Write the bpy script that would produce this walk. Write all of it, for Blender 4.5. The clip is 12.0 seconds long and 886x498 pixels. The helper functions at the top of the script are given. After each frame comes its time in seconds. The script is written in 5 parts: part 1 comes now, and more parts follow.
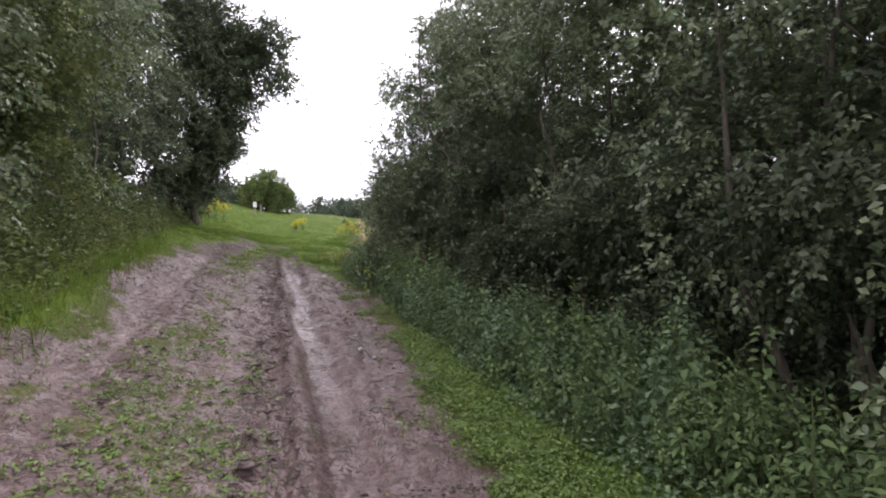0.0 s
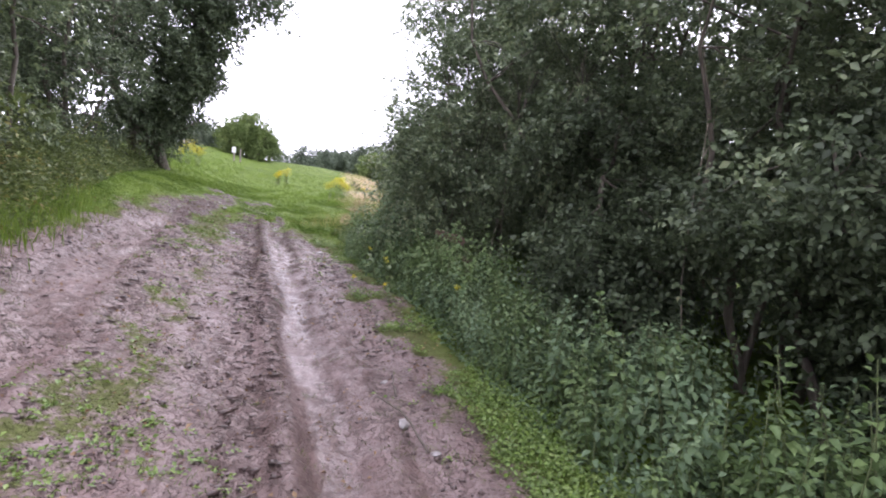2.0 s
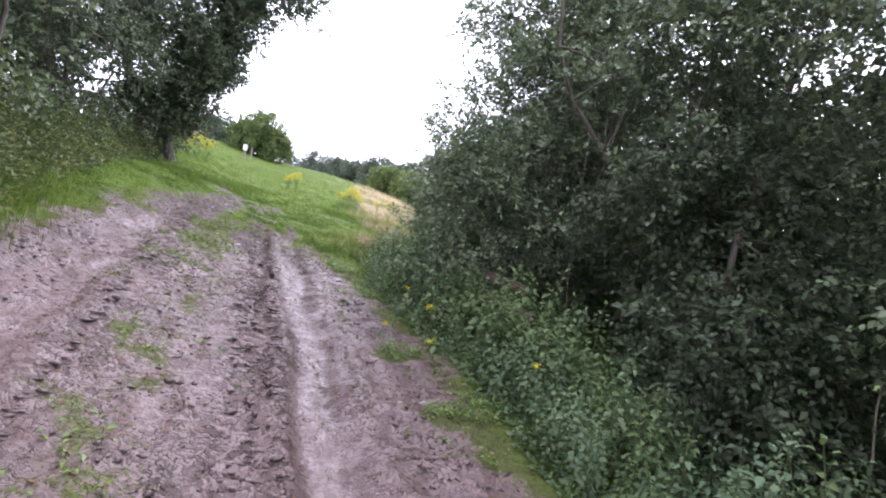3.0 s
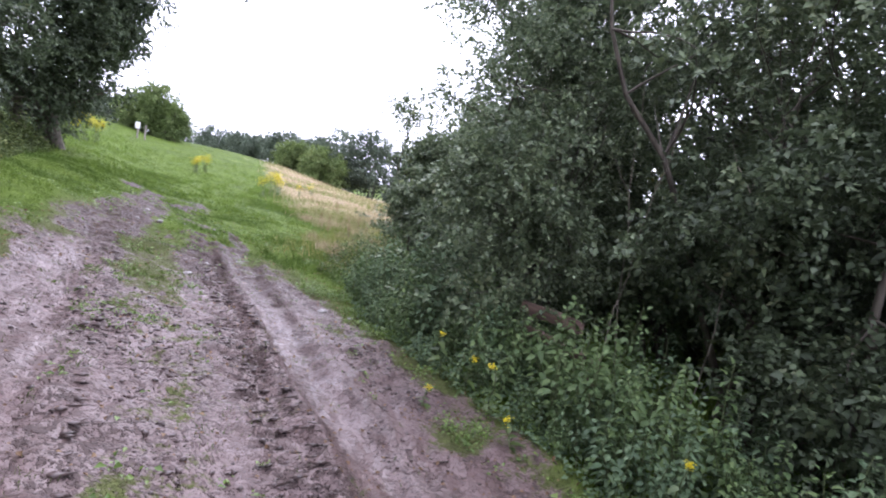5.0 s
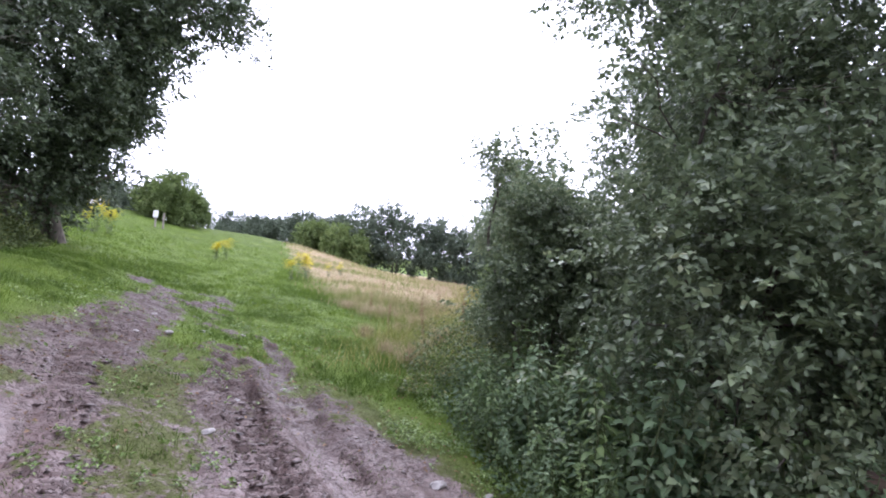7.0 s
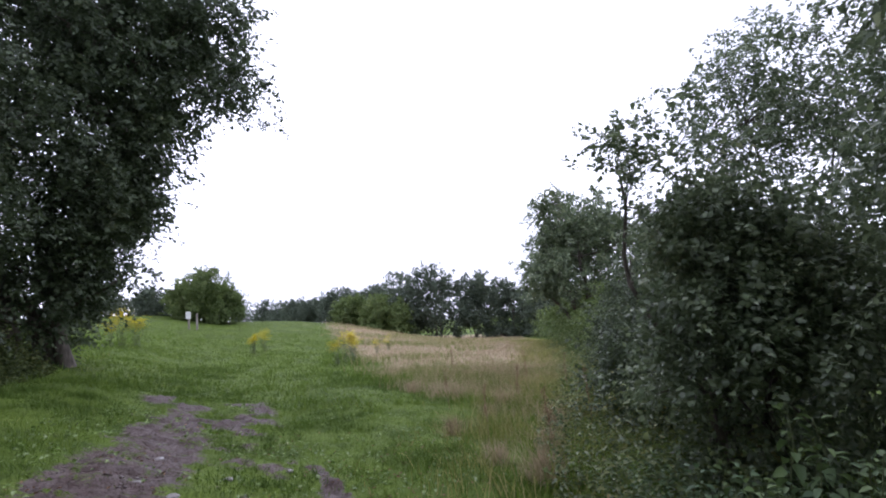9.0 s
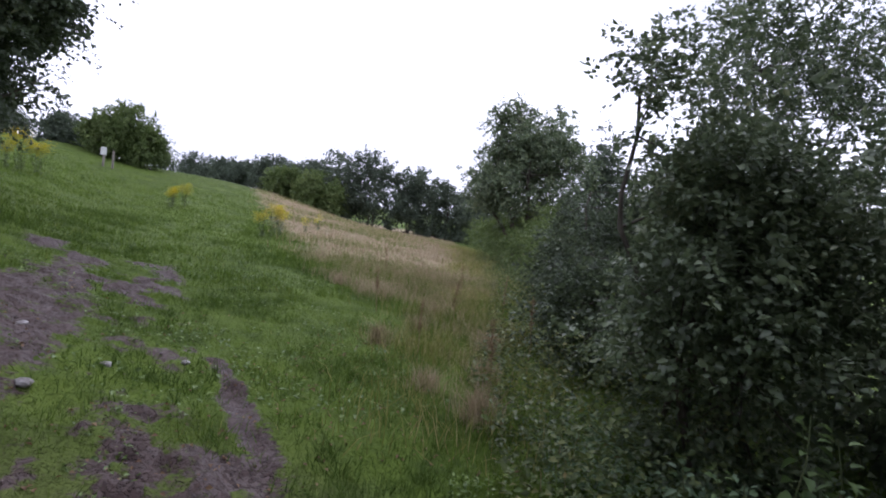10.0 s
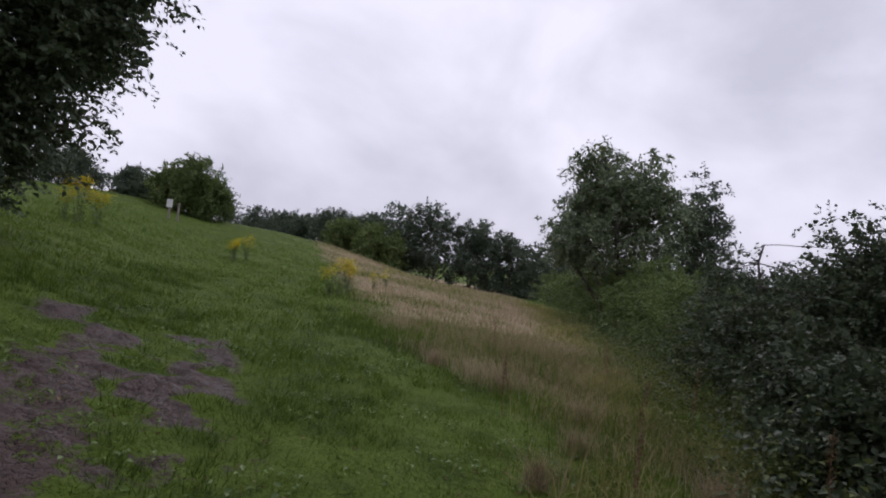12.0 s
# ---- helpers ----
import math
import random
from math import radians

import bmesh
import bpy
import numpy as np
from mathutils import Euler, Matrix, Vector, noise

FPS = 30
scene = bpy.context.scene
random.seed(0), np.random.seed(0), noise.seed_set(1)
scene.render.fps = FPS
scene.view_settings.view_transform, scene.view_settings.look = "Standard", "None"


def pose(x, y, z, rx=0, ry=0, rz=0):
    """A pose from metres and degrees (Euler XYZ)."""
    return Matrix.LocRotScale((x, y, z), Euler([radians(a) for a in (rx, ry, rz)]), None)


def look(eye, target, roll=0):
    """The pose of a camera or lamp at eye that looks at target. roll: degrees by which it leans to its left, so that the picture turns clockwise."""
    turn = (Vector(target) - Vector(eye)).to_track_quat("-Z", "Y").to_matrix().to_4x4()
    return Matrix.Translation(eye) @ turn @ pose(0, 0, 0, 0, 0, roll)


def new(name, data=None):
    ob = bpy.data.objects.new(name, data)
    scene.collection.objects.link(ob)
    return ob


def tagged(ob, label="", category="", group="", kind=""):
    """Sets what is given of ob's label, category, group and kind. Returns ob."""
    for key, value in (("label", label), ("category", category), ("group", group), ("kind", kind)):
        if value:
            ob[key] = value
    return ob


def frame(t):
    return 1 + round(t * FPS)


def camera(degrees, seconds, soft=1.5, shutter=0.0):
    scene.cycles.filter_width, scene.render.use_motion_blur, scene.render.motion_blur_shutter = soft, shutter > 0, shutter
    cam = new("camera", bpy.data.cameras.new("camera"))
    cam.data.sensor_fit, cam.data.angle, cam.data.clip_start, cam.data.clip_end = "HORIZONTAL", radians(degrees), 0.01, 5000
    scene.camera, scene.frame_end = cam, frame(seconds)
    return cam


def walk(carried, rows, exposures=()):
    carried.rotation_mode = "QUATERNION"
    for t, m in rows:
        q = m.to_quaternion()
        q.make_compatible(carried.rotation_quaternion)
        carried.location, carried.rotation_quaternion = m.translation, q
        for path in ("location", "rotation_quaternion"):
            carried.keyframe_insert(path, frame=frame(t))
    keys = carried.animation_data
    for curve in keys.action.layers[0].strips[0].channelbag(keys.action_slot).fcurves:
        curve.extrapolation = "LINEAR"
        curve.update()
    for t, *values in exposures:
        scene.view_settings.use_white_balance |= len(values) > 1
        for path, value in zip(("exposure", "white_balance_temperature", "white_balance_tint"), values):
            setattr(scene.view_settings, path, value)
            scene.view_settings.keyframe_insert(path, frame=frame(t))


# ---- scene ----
cam = camera(76.0, 12.0, 1.95)
PATH = [
    (0, (-0.019, 0.059, 1.525), (-0.019, 2.057, 1.443), -0.0),
    (0.5, (-0.284, 0.710, 1.583), (-0.181, 2.702, 1.439), 6.8),
    (1, (-0.420, 1.392, 1.589), (-0.207, 3.356, 1.276), 7.9),
    (1.5, (-0.634, 2.058, 1.609), (-0.361, 3.999, 1.210), 10.6),
    (2, (-0.911, 2.864, 1.682), (-0.833, 4.850, 1.461), 4.1),
    (2.5, (-1.232, 3.689, 1.698), (-1.277, 5.682, 1.537), 7.5),
    (3, (-1.510, 4.387, 1.727), (-1.434, 6.379, 1.572), 10.2),
    (5, (-2.659, 5.782, 1.978), (-2.247, 7.729, 1.778), 8.7),
    (5.5, (-2.820, 6.377, 1.947), (-2.391, 8.331, 1.934), 5.0),
    (6, (-2.980, 7.133, 1.926), (-2.560, 9.084, 1.800), 11.6),
    (6.5, (-3.021, 7.738, 1.940), (-2.475, 9.658, 1.804), 6.0),
    (7, (-3.281, 8.524, 1.914), (-2.955, 10.497, 1.950), 4.8),
    (9, (-3.593, 10.848, 1.946), (-3.379, 12.823, 2.183), -4.6),
    (9.5, (-3.652, 11.207, 1.985), (-3.385, 13.189, 1.965), 1.1),
    (10, (-3.687, 11.671, 2.035), (-3.243, 13.617, 1.911), 6.8),
    (10.5, (-3.799, 12.313, 2.029), (-3.464, 14.285, 2.043), 1.9),
    (11, (-3.946, 12.924, 2.043), (-3.650, 14.902, 2.095), 6.0),
    (11.5, (-4.009, 13.459, 2.008), (-3.691, 15.431, 2.105), -1.8),
    (12, (-4.169, 14.059, 1.993), (-3.930, 16.044, 2.032), 7.0),
]
EXPOSURES = [(0.0, 0.74, 6350, 19), (1.0, 0.98, 6280, 20), (2.5, 1.48, 5920, 22), (5.5, 1.36, 5700, 21), (7.2, 1.20, 5700, 21), (9.5, 0.10, 5650, 20), (10.7, -0.16, 5760, 20), (12.0, -0.80, 6040, 19)]
walk(cam, [(t, look(eye, target, roll)) for t, eye, target, roll in PATH], EXPOSURES)

# ---- light: a bright overcast sky with soft broken cloud, and a weak wide sun behind it ----
SUN_EL, SUN_ROT = radians(48), radians(20)
world = bpy.data.worlds.new("overcast_sky")
scene.world = world
world.use_nodes = True
wn, wl = world.node_tree.nodes, world.node_tree.links
wn.clear()
w_out = wn.new("ShaderNodeOutputWorld")
w_bg = wn.new("ShaderNodeBackground")
w_sky = wn.new("ShaderNodeTexSky")
w_sky.sky_type = "NISHITA"
w_sky.sun_disc = False
w_sky.sun_elevation, w_sky.sun_rotation = SUN_EL, SUN_ROT
w_sky.air_density, w_sky.dust_density, w_sky.ozone_density = 1.0, 4.0, 1.0
w_co = wn.new("ShaderNodeTexCoord")
w_map = wn.new("ShaderNodeMapping")
w_map.inputs["Scale"].default_value = (1.0, 1.0, 1.5)
w_n = wn.new("ShaderNodeTexNoise")
w_n.inputs["Scale"].default_value = 2.3
w_n.inputs["Detail"].default_value = 6.0
w_n.inputs["Roughness"].default_value = 0.5
w_n.inputs["Distortion"].default_value = 0.3
w_r = wn.new("ShaderNodeValToRGB")
w_r.color_ramp.elements[0].position, w_r.color_ramp.elements[0].color = 0.32, (10.4, 10.4, 11.3, 1)
w_r.color_ramp.elements[1].position, w_r.color_ramp.elements[1].color = 0.58, (16.0, 15.8, 16.6, 1)
w_mix = wn.new("ShaderNodeMix")
w_mix.data_type = "RGBA"
w_mix.inputs[0].default_value = 0.93
wl.new(w_co.outputs["Generated"], w_map.inputs["Vector"])
wl.new(w_map.outputs["Vector"], w_n.inputs["Vector"])
wl.new(w_n.outputs["Fac"], w_r.inputs["Fac"])
wl.new(w_sky.outputs["Color"], w_mix.inputs[6])
wl.new(w_r.outputs["Color"], w_mix.inputs[7])
wl.new(w_mix.outputs[2], w_bg.inputs["Color"])
w_bg.inputs["Strength"].default_value = 0.1
wl.new(w_bg.outputs["Background"], w_out.inputs["Surface"])

sun_data = bpy.data.lights.new("sun", "SUN")
sun_data.energy, sun_data.angle, sun_data.color = 1.0, radians(25), (1.0, 0.97, 0.92)
sun = new("sun", sun_data)
sun.matrix_world = look((0, 0, 60), (-18, -50, 0))


# ---- materials ----
def node_mat(name):
    m = bpy.data.materials.new(name)
    m.use_nodes = True
    n, l = m.node_tree.nodes, m.node_tree.links
    n.clear()
    out = n.new("ShaderNodeOutputMaterial")
    p = n.new("ShaderNodeBsdfPrincipled")
    l.new(p.outputs[0], out.inputs[0])
    return m, n, l, p, out


def ramp_node(n, stops):
    r = n.new("ShaderNodeValToRGB")
    e = r.color_ramp.elements
    while len(e) < len(stops):
        e.new(0.5)
    for el, (pos, col) in zip(e, stops):
        el.position, el.color = pos, (*col, 1)
    return r


def leaf_mat(name, stops, rough=0.42, through_light=0.32, patch=0.7, gloss=0.5):
    """Foliage: a colour for every leaf, drifting in patches of about a metre, a thin waxy gloss and some light through it."""
    m, n, l, p, out = node_mat(name)
    geo = n.new("ShaderNodeNewGeometry")
    tex = n.new("ShaderNodeTexNoise")
    tex.inputs["Scale"].default_value = 1.0 / patch
    tex.inputs["Detail"].default_value = 2.0
    co = n.new("ShaderNodeNewGeometry")
    l.new(co.outputs["Position"], tex.inputs["Vector"])
    mixv = n.new("ShaderNodeMath")
    mixv.operation = "MULTIPLY_ADD"
    mixv.inputs[1].default_value = 0.55
    add = n.new("ShaderNodeMath")
    add.operation = "MULTIPLY_ADD"
    add.inputs[1].default_value = 0.9
    add.inputs[2].default_value = -0.2
    l.new(tex.outputs["Fac"], add.inputs[0])
    l.new(geo.outputs["Random Per Island"], mixv.inputs[0])
    l.new(add.outputs[0], mixv.inputs[2])
    r = ramp_node(n, stops)
    l.new(mixv.outputs[0], r.inputs["Fac"])
    l.new(r.outputs["Color"], p.inputs["Base Color"])
    p.inputs["Roughness"].default_value = rough
    p.inputs["Specular IOR Level"].default_value = gloss
    tr = n.new("ShaderNodeBsdfTranslucent")
    l.new(r.outputs["Color"], tr.inputs["Color"])
    mx = n.new("ShaderNodeMixShader")
    mx.inputs[0].default_value = through_light
    l.new(p.outputs[0], mx.inputs[1])
    l.new(tr.outputs[0], mx.inputs[2])
    l.new(mx.outputs[0], out.inputs[0])
    return m


def rough_mat(name, stops, scale, rough=0.8, bump=0.4, detail=8.0, stretch=(1, 1, 1), metal=0.0):
    m, n, l, p, out = node_mat(name)
    co = n.new("ShaderNodeTexCoord")
    mp = n.new("ShaderNodeMapping")
    mp.inputs["Scale"].default_value = stretch
    tex = n.new("ShaderNodeTexNoise")
    tex.inputs["Scale"].default_value = scale
    tex.inputs["Detail"].default_value = detail
    l.new(co.outputs["Object"], mp.inputs["Vector"])
    l.new(mp.outputs["Vector"], tex.inputs["Vector"])
    r = ramp_node(n, stops)
    l.new(tex.outputs["Fac"], r.inputs["Fac"])
    l.new(r.outputs["Color"], p.inputs["Base Color"])
    b = n.new("ShaderNodeBump")
    b.inputs["Strength"].default_value = bump
    b.inputs["Distance"].default_value = 0.02
    l.new(tex.outputs["Fac"], b.inputs["Height"])
    l.new(b.outputs["Normal"], p.inputs["Normal"])
    p.inputs["Roughness"].default_value = rough
    p.inputs["Metallic"].default_value = metal
    return m


M_HEDGE = leaf_mat("hedge_leaves", [(0.0, (0.055, 0.073, 0.038)), (0.45, (0.124, 0.164, 0.086)), (0.8, (0.21, 0.26, 0.136)), (1.0, (0.31, 0.33, 0.18))], rough=0.42, gloss=0.5)
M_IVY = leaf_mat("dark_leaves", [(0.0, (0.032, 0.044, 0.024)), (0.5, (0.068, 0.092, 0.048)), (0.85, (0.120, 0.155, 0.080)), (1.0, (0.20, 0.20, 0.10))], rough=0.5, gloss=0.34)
M_LIGHTLEAF = leaf_mat("light_hedge_leaves", [(0.0, (0.036, 0.052, 0.018)), (0.4, (0.085, 0.115, 0.038)), (0.75, (0.15, 0.185, 0.058)), (0.92, (0.24, 0.22, 0.07)), (1.0, (0.22, 0.13, 0.06))], rough=0.55, gloss=0.3)
M_FARLEAF = leaf_mat("far_tree_leaves", [(0.0, (0.050, 0.070, 0.046)), (0.5, (0.088, 0.115, 0.076)), (1.0, (0.14, 0.17, 0.11))], rough=0.65, patch=3.0, gloss=0.3)
M_GORSE = leaf_mat("scrub_leaves", [(0.0, (0.06, 0.095, 0.028)), (0.5, (0.115, 0.16, 0.048)), (1.0, (0.19, 0.235, 0.08))], rough=0.6, patch=2.0, gloss=0.25)
M_NETTLE = leaf_mat("nettle_leaves", [(0.0, (0.050, 0.085, 0.042)), (0.4, (0.098, 0.155, 0.075)), (0.75, (0.155, 0.225, 0.108)), (1.0, (0.25, 0.33, 0.16))], rough=0.62, patch=0.8)
M_NETTLE_YOUNG = leaf_mat("young_nettle_leaves", [(0.0, (0.055, 0.094, 0.032)), (0.5, (0.108, 0.168, 0.056)), (1.0, (0.19, 0.265, 0.09))], rough=0.62, patch=0.8)
M_WEED = leaf_mat("verge_weed_leaves", [(0.0, (0.060, 0.106, 0.020)), (0.5, (0.135, 0.212, 0.042)), (1.0, (0.22, 0.30, 0.075))], patch=0.35)
M_BLADE = leaf_mat("grass_blades", [(0.0, (0.052, 0.094, 0.013)), (0.5, (0.115, 0.182, 0.026)), (0.85, (0.180, 0.245, 0.046)), (1.0, (0.30, 0.28, 0.11))], rough=0.7, patch=0.9, gloss=0.15)
M_TUFT = leaf_mat("coarse_grass_blades", [(0.0, (0.030, 0.060, 0.010)), (0.5, (0.072, 0.125, 0.020)), (1.0, (0.15, 0.20, 0.05))], rough=0.7, patch=0.6, gloss=0.15)
M_TRODDEN = leaf_mat("trodden_grass_blades", [(0.0, (0.050, 0.070, 0.022)), (0.5, (0.10, 0.135, 0.040)), (1.0, (0.17, 0.19, 0.075))], rough=0.7, patch=0.5, gloss=0.15)
M_RANK = leaf_mat("rank_grass_blades", [(0.0, (0.10, 0.13, 0.03)), (0.35, (0.19, 0.22, 0.055)), (0.65, (0.31, 0.29, 0.10)), (1.0, (0.46, 0.38, 0.20))], rough=0.7, patch=0.8, gloss=0.15)
M_HAY = leaf_mat("dry_grass", [(0.0, (0.19, 0.17, 0.075)), (0.4, (0.36, 0.285, 0.175)), (0.8, (0.47, 0.375, 0.25)), (1.0, (0.54, 0.45, 0.32))], rough=0.8, patch=1.6, gloss=0.1)
M_RAGLEAF = leaf_mat("ragwort_leaves", [(0.0, (0.06, 0.10, 0.03)), (1.0, (0.13, 0.18, 0.05))], patch=0.3)
M_YELLOW = leaf_mat("yellow_petals", [(0.0, (0.62, 0.52, 0.015)), (0.6, (0.76, 0.66, 0.02)), (1.0, (0.82, 0.74, 0.05))], rough=0.6, patch=0.2)
M_DEAD = leaf_mat("dead_leaves", [(0.0, (0.10, 0.055, 0.03)), (0.6, (0.20, 0.12, 0.06)), (1.0, (0.32, 0.22, 0.12))], rough=0.7, patch=0.3)
M_BARK = rough_mat("bark", [(0.3, (0.045, 0.036, 0.028)), (0.7, (0.13, 0.11, 0.085))], 18.0, 0.85, 0.8, stretch=(1, 1, 0.25))
M_PALEBARK = rough_mat("pale_dead_bark", [(0.3, (0.11, 0.095, 0.07)), (0.7, (0.24, 0.21, 0.16))], 20.0, 0.8, 0.5, stretch=(1, 1, 0.3))
M_STEM = rough_mat("green_stem", [(0.3, (0.07, 0.10, 0.035)), (0.7, (0.13, 0.15, 0.06))], 30.0, 0.6, 0.2)
M_DRYSTEM = rough_mat("dry_stem", [(0.3, (0.20, 0.13, 0.07)), (0.7, (0.36, 0.26, 0.15))], 30.0, 0.7, 0.2)
M_RAIL = rough_mat("weathered_rail", [(0.25, (0.06, 0.038, 0.030)), (0.55, (0.14, 0.088, 0.068)), (0.8, (0.24, 0.165, 0.13))], 14.0, 0.7, 0.7, stretch=(0.15, 1.6, 1.6))
M_STONE = rough_mat("pale_stone", [(0.3, (0.15, 0.13, 0.12)), (0.7, (0.32, 0.30, 0.29))], 9.0, 0.45, 0.5)
M_SIGN = rough_mat("white_sign_paint", [(0.3, (0.52, 0.52, 0.50)), (0.7, (0.66, 0.66, 0.64))], 5.0, 0.5, 0.05)
M_POST = rough_mat("grey_post_wood", [(0.3, (0.16, 0.14, 0.12)), (0.7, (0.30, 0.27, 0.23))], 15.0, 0.85, 0.5, stretch=(1, 1, 0.2))

M_CLOD = rough_mat("torn_wet_mud", [(0.3, (0.035, 0.023, 0.019)), (0.55, (0.080, 0.053, 0.047)), (0.8, (0.145, 0.100, 0.093))], 6.0, 0.45, 0.5)


def ground_mat():
    """Wet trodden mud, short grass and dry meadow thatch, blended by the weights stored on the ground."""
    m, n, l, p, out = node_mat("wet_field_ground")
    geo = n.new("ShaderNodeNewGeometry")

    def noise_of(scale, detail=6.0, rough=0.6, stretch=None):
        t = n.new("ShaderNodeTexNoise")
        t.inputs["Scale"].default_value, t.inputs["Detail"].default_value, t.inputs["Roughness"].default_value = scale, detail, rough
        if stretch:
            mp = n.new("ShaderNodeMapping")
            mp.vector_type = "TEXTURE"
            mp.inputs["Rotation"].default_value = (0, 0, radians(16.7))
            mp.inputs["Scale"].default_value = tuple(1.0 / k for k in stretch)
            l.new(geo.outputs["Position"], mp.inputs["Vector"])
            l.new(mp.outputs["Vector"], t.inputs["Vector"])
        else:
            l.new(geo.outputs["Position"], t.inputs["Vector"])
        return t.outputs["Fac"]

    def weight(name):
        a = n.new("ShaderNodeAttribute")
        a.attribute_name = name
        return a.outputs["Fac"]

    def calc(op, a, b, c=None):
        k = n.new("ShaderNodeMath")
        k.operation = op
        for i, v in enumerate((a, b, c)):
            if v is None:
                continue
            if isinstance(v, (int, float)):
                k.inputs[i].default_value = v
            else:
                l.new(v, k.inputs[i])
        return k.outputs[0]

    def blend(f, a, b):
        k = n.new("ShaderNodeMix")
        k.data_type = "RGBA"
        l.new(f, k.inputs[0])
        l.new(a, k.inputs[6])
        l.new(b, k.inputs[7])
        return k.outputs[2]

    def ramped(fac, stops):
        r = ramp_node(n, stops)
        l.new(fac, r.inputs["Fac"])
        return r.outputs["Color"]

    fine, mid, large = noise_of(36.0, 4.0, 0.6), noise_of(7.0, 6.0, 0.6), noise_of(0.8, 4.0)
    def between(fac, lo, hi):
        r = n.new("ShaderNodeMapRange")
        r.inputs[1].default_value, r.inputs[2].default_value = lo, hi
        l.new(fac, r.inputs[0])
        return r.outputs[0]

    # smooth wet slurry with darker torn clods, thicker along the wheel tracks; the clods' shadow sides are put into
    # their colour too
    band = between(noise_of(4.5, 3.0, 0.5, (1.0, 0.16, 1.0)), 0.38, 0.62)
    speck_a = between(noise_of(26.0, 2.0, 0.5), 0.57, 0.60)
    speck_b = between(noise_of(58.0, 2.0, 0.5), 0.56, 0.60)
    speck_c = between(noise_of(11.0, 4.0, 0.6), 0.575, 0.615)
    lugs = calc("MULTIPLY", between(noise_of(20.0, 3.0, 0.55, (0.6, 1.3, 1.0)), 0.54, 0.58), weight("tread"))
    clods = calc("MULTIPLY", calc("MAXIMUM", speck_c, calc("MAXIMUM", speck_a, calc("MULTIPLY", speck_b, 0.8))), calc("MULTIPLY_ADD", calc("MULTIPLY", band, between(noise_of(1.6, 3.0), 0.3, 0.55)), 0.6, 0.4))
    clods = calc("MAXIMUM", clods, lugs)
    slurry = ramped(calc("MULTIPLY_ADD", large, 0.5, calc("MULTIPLY_ADD", mid, 0.45, calc("MULTIPLY_ADD", band, -0.14, calc("MULTIPLY_ADD", fine, 0.20, 0.0)))),
                    [(0.30, (0.088, 0.056, 0.048)), (0.5, (0.138, 0.092, 0.084)), (0.70, (0.185, 0.130, 0.123))])
    soil = ramped(calc("MULTIPLY_ADD", fine, 0.6, calc("MULTIPLY", mid, 0.5)), [(0.3, (0.036, 0.021, 0.017)), (0.75, (0.088, 0.054, 0.046))])
    slurry = blend(weight("loam"), slurry, soil)
    # dark torn mud, deepened to stand in for shadow among clods and tread marks
    torn = ramped(fine, [(0.3, (0.020, 0.013, 0.011)), (0.65, (0.060, 0.040, 0.034))])
    mud_c = blend(calc("MULTIPLY", clods, 0.72), slurry, torn)
    grass_c = ramped(calc("MULTIPLY_ADD", fine, 0.5, calc("MULTIPLY_ADD", large, 0.6, -0.05)),
                     [(0.25, (0.044, 0.064, 0.011)), (0.5, (0.090, 0.136, 0.019)), (0.8, (0.145, 0.196, 0.034))])
    olive = ramped(calc("MULTIPLY_ADD", fine, 0.6, calc("MULTIPLY", mid, 0.4)), [(0.3, (0.055, 0.050, 0.026)), (0.55, (0.095, 0.098, 0.042)), (0.8, (0.14, 0.15, 0.06))])
    deep = ramped(fine, [(0.3, (0.026, 0.046, 0.008)), (0.7, (0.070, 0.112, 0.018))])
    grass_c = blend(calc("MULTIPLY", between(noise_of(2.1, 4.0, 0.6), 0.48, 0.66), 0.75), grass_c, deep)
    grass_c = blend(calc("MULTIPLY", weight("trod"), 0.8), grass_c, olive)
    hay_c = ramped(calc("MULTIPLY_ADD", fine, 0.5, calc("MULTIPLY_ADD", large, 0.7, -0.1)),
                   [(0.25, (0.15, 0.14, 0.055)), (0.5, (0.31, 0.245, 0.145)), (0.8, (0.42, 0.335, 0.22))])
    mud_w = calc("MULTIPLY_ADD", calc("SUBTRACT", noise_of(24.0, 8.0, 0.7), 0.5), 1.9, weight("mud"))
    mud_r = n.new("ShaderNodeMapRange")
    mud_r.inputs[1].default_value, mud_r.inputs[2].default_value = 0.38, 0.62
    l.new(mud_w, mud_r.inputs[0])
    hay_w = calc("MULTIPLY_ADD", calc("SUBTRACT", large, 0.5), 1.5, calc("MULTIPLY_ADD", calc("SUBTRACT", noise_of(0.28, 4.0), 0.5), 1.3, weight("hay")))
    hay_r = n.new("ShaderNodeMapRange")
    hay_r.inputs[1].default_value, hay_r.inputs[2].default_value = 0.3, 0.8
    l.new(hay_w, hay_r.inputs[0])
    col = blend(hay_r.outputs[0], grass_c, hay_c)
    col = blend(mud_r.outputs[0], col, mud_c)
    l.new(col, p.inputs["Base Color"])
    spec = n.new("ShaderNodeMix")
    spec.inputs[2].default_value, spec.inputs[3].default_value = 0.08, 0.4
    l.new(mud_r.outputs[0], spec.inputs[0])
    l.new(spec.outputs[0], p.inputs["Specular IOR Level"])
    # films of water in the ruts
    wet = calc("MULTIPLY_ADD", calc("SUBTRACT", noise_of(4.5, 6.0, 0.65, (1.6, 0.7, 1.0)), 0.5), 2.0, weight("wet"))
    wet_r = n.new("ShaderNodeMapRange")
    wet_r.inputs[1].default_value, wet_r.inputs[2].default_value = 0.3, 1.3
    l.new(wet, wet_r.inputs[0])
    rough_g = calc("MULTIPLY_ADD", mid, -0.25, 0.95)
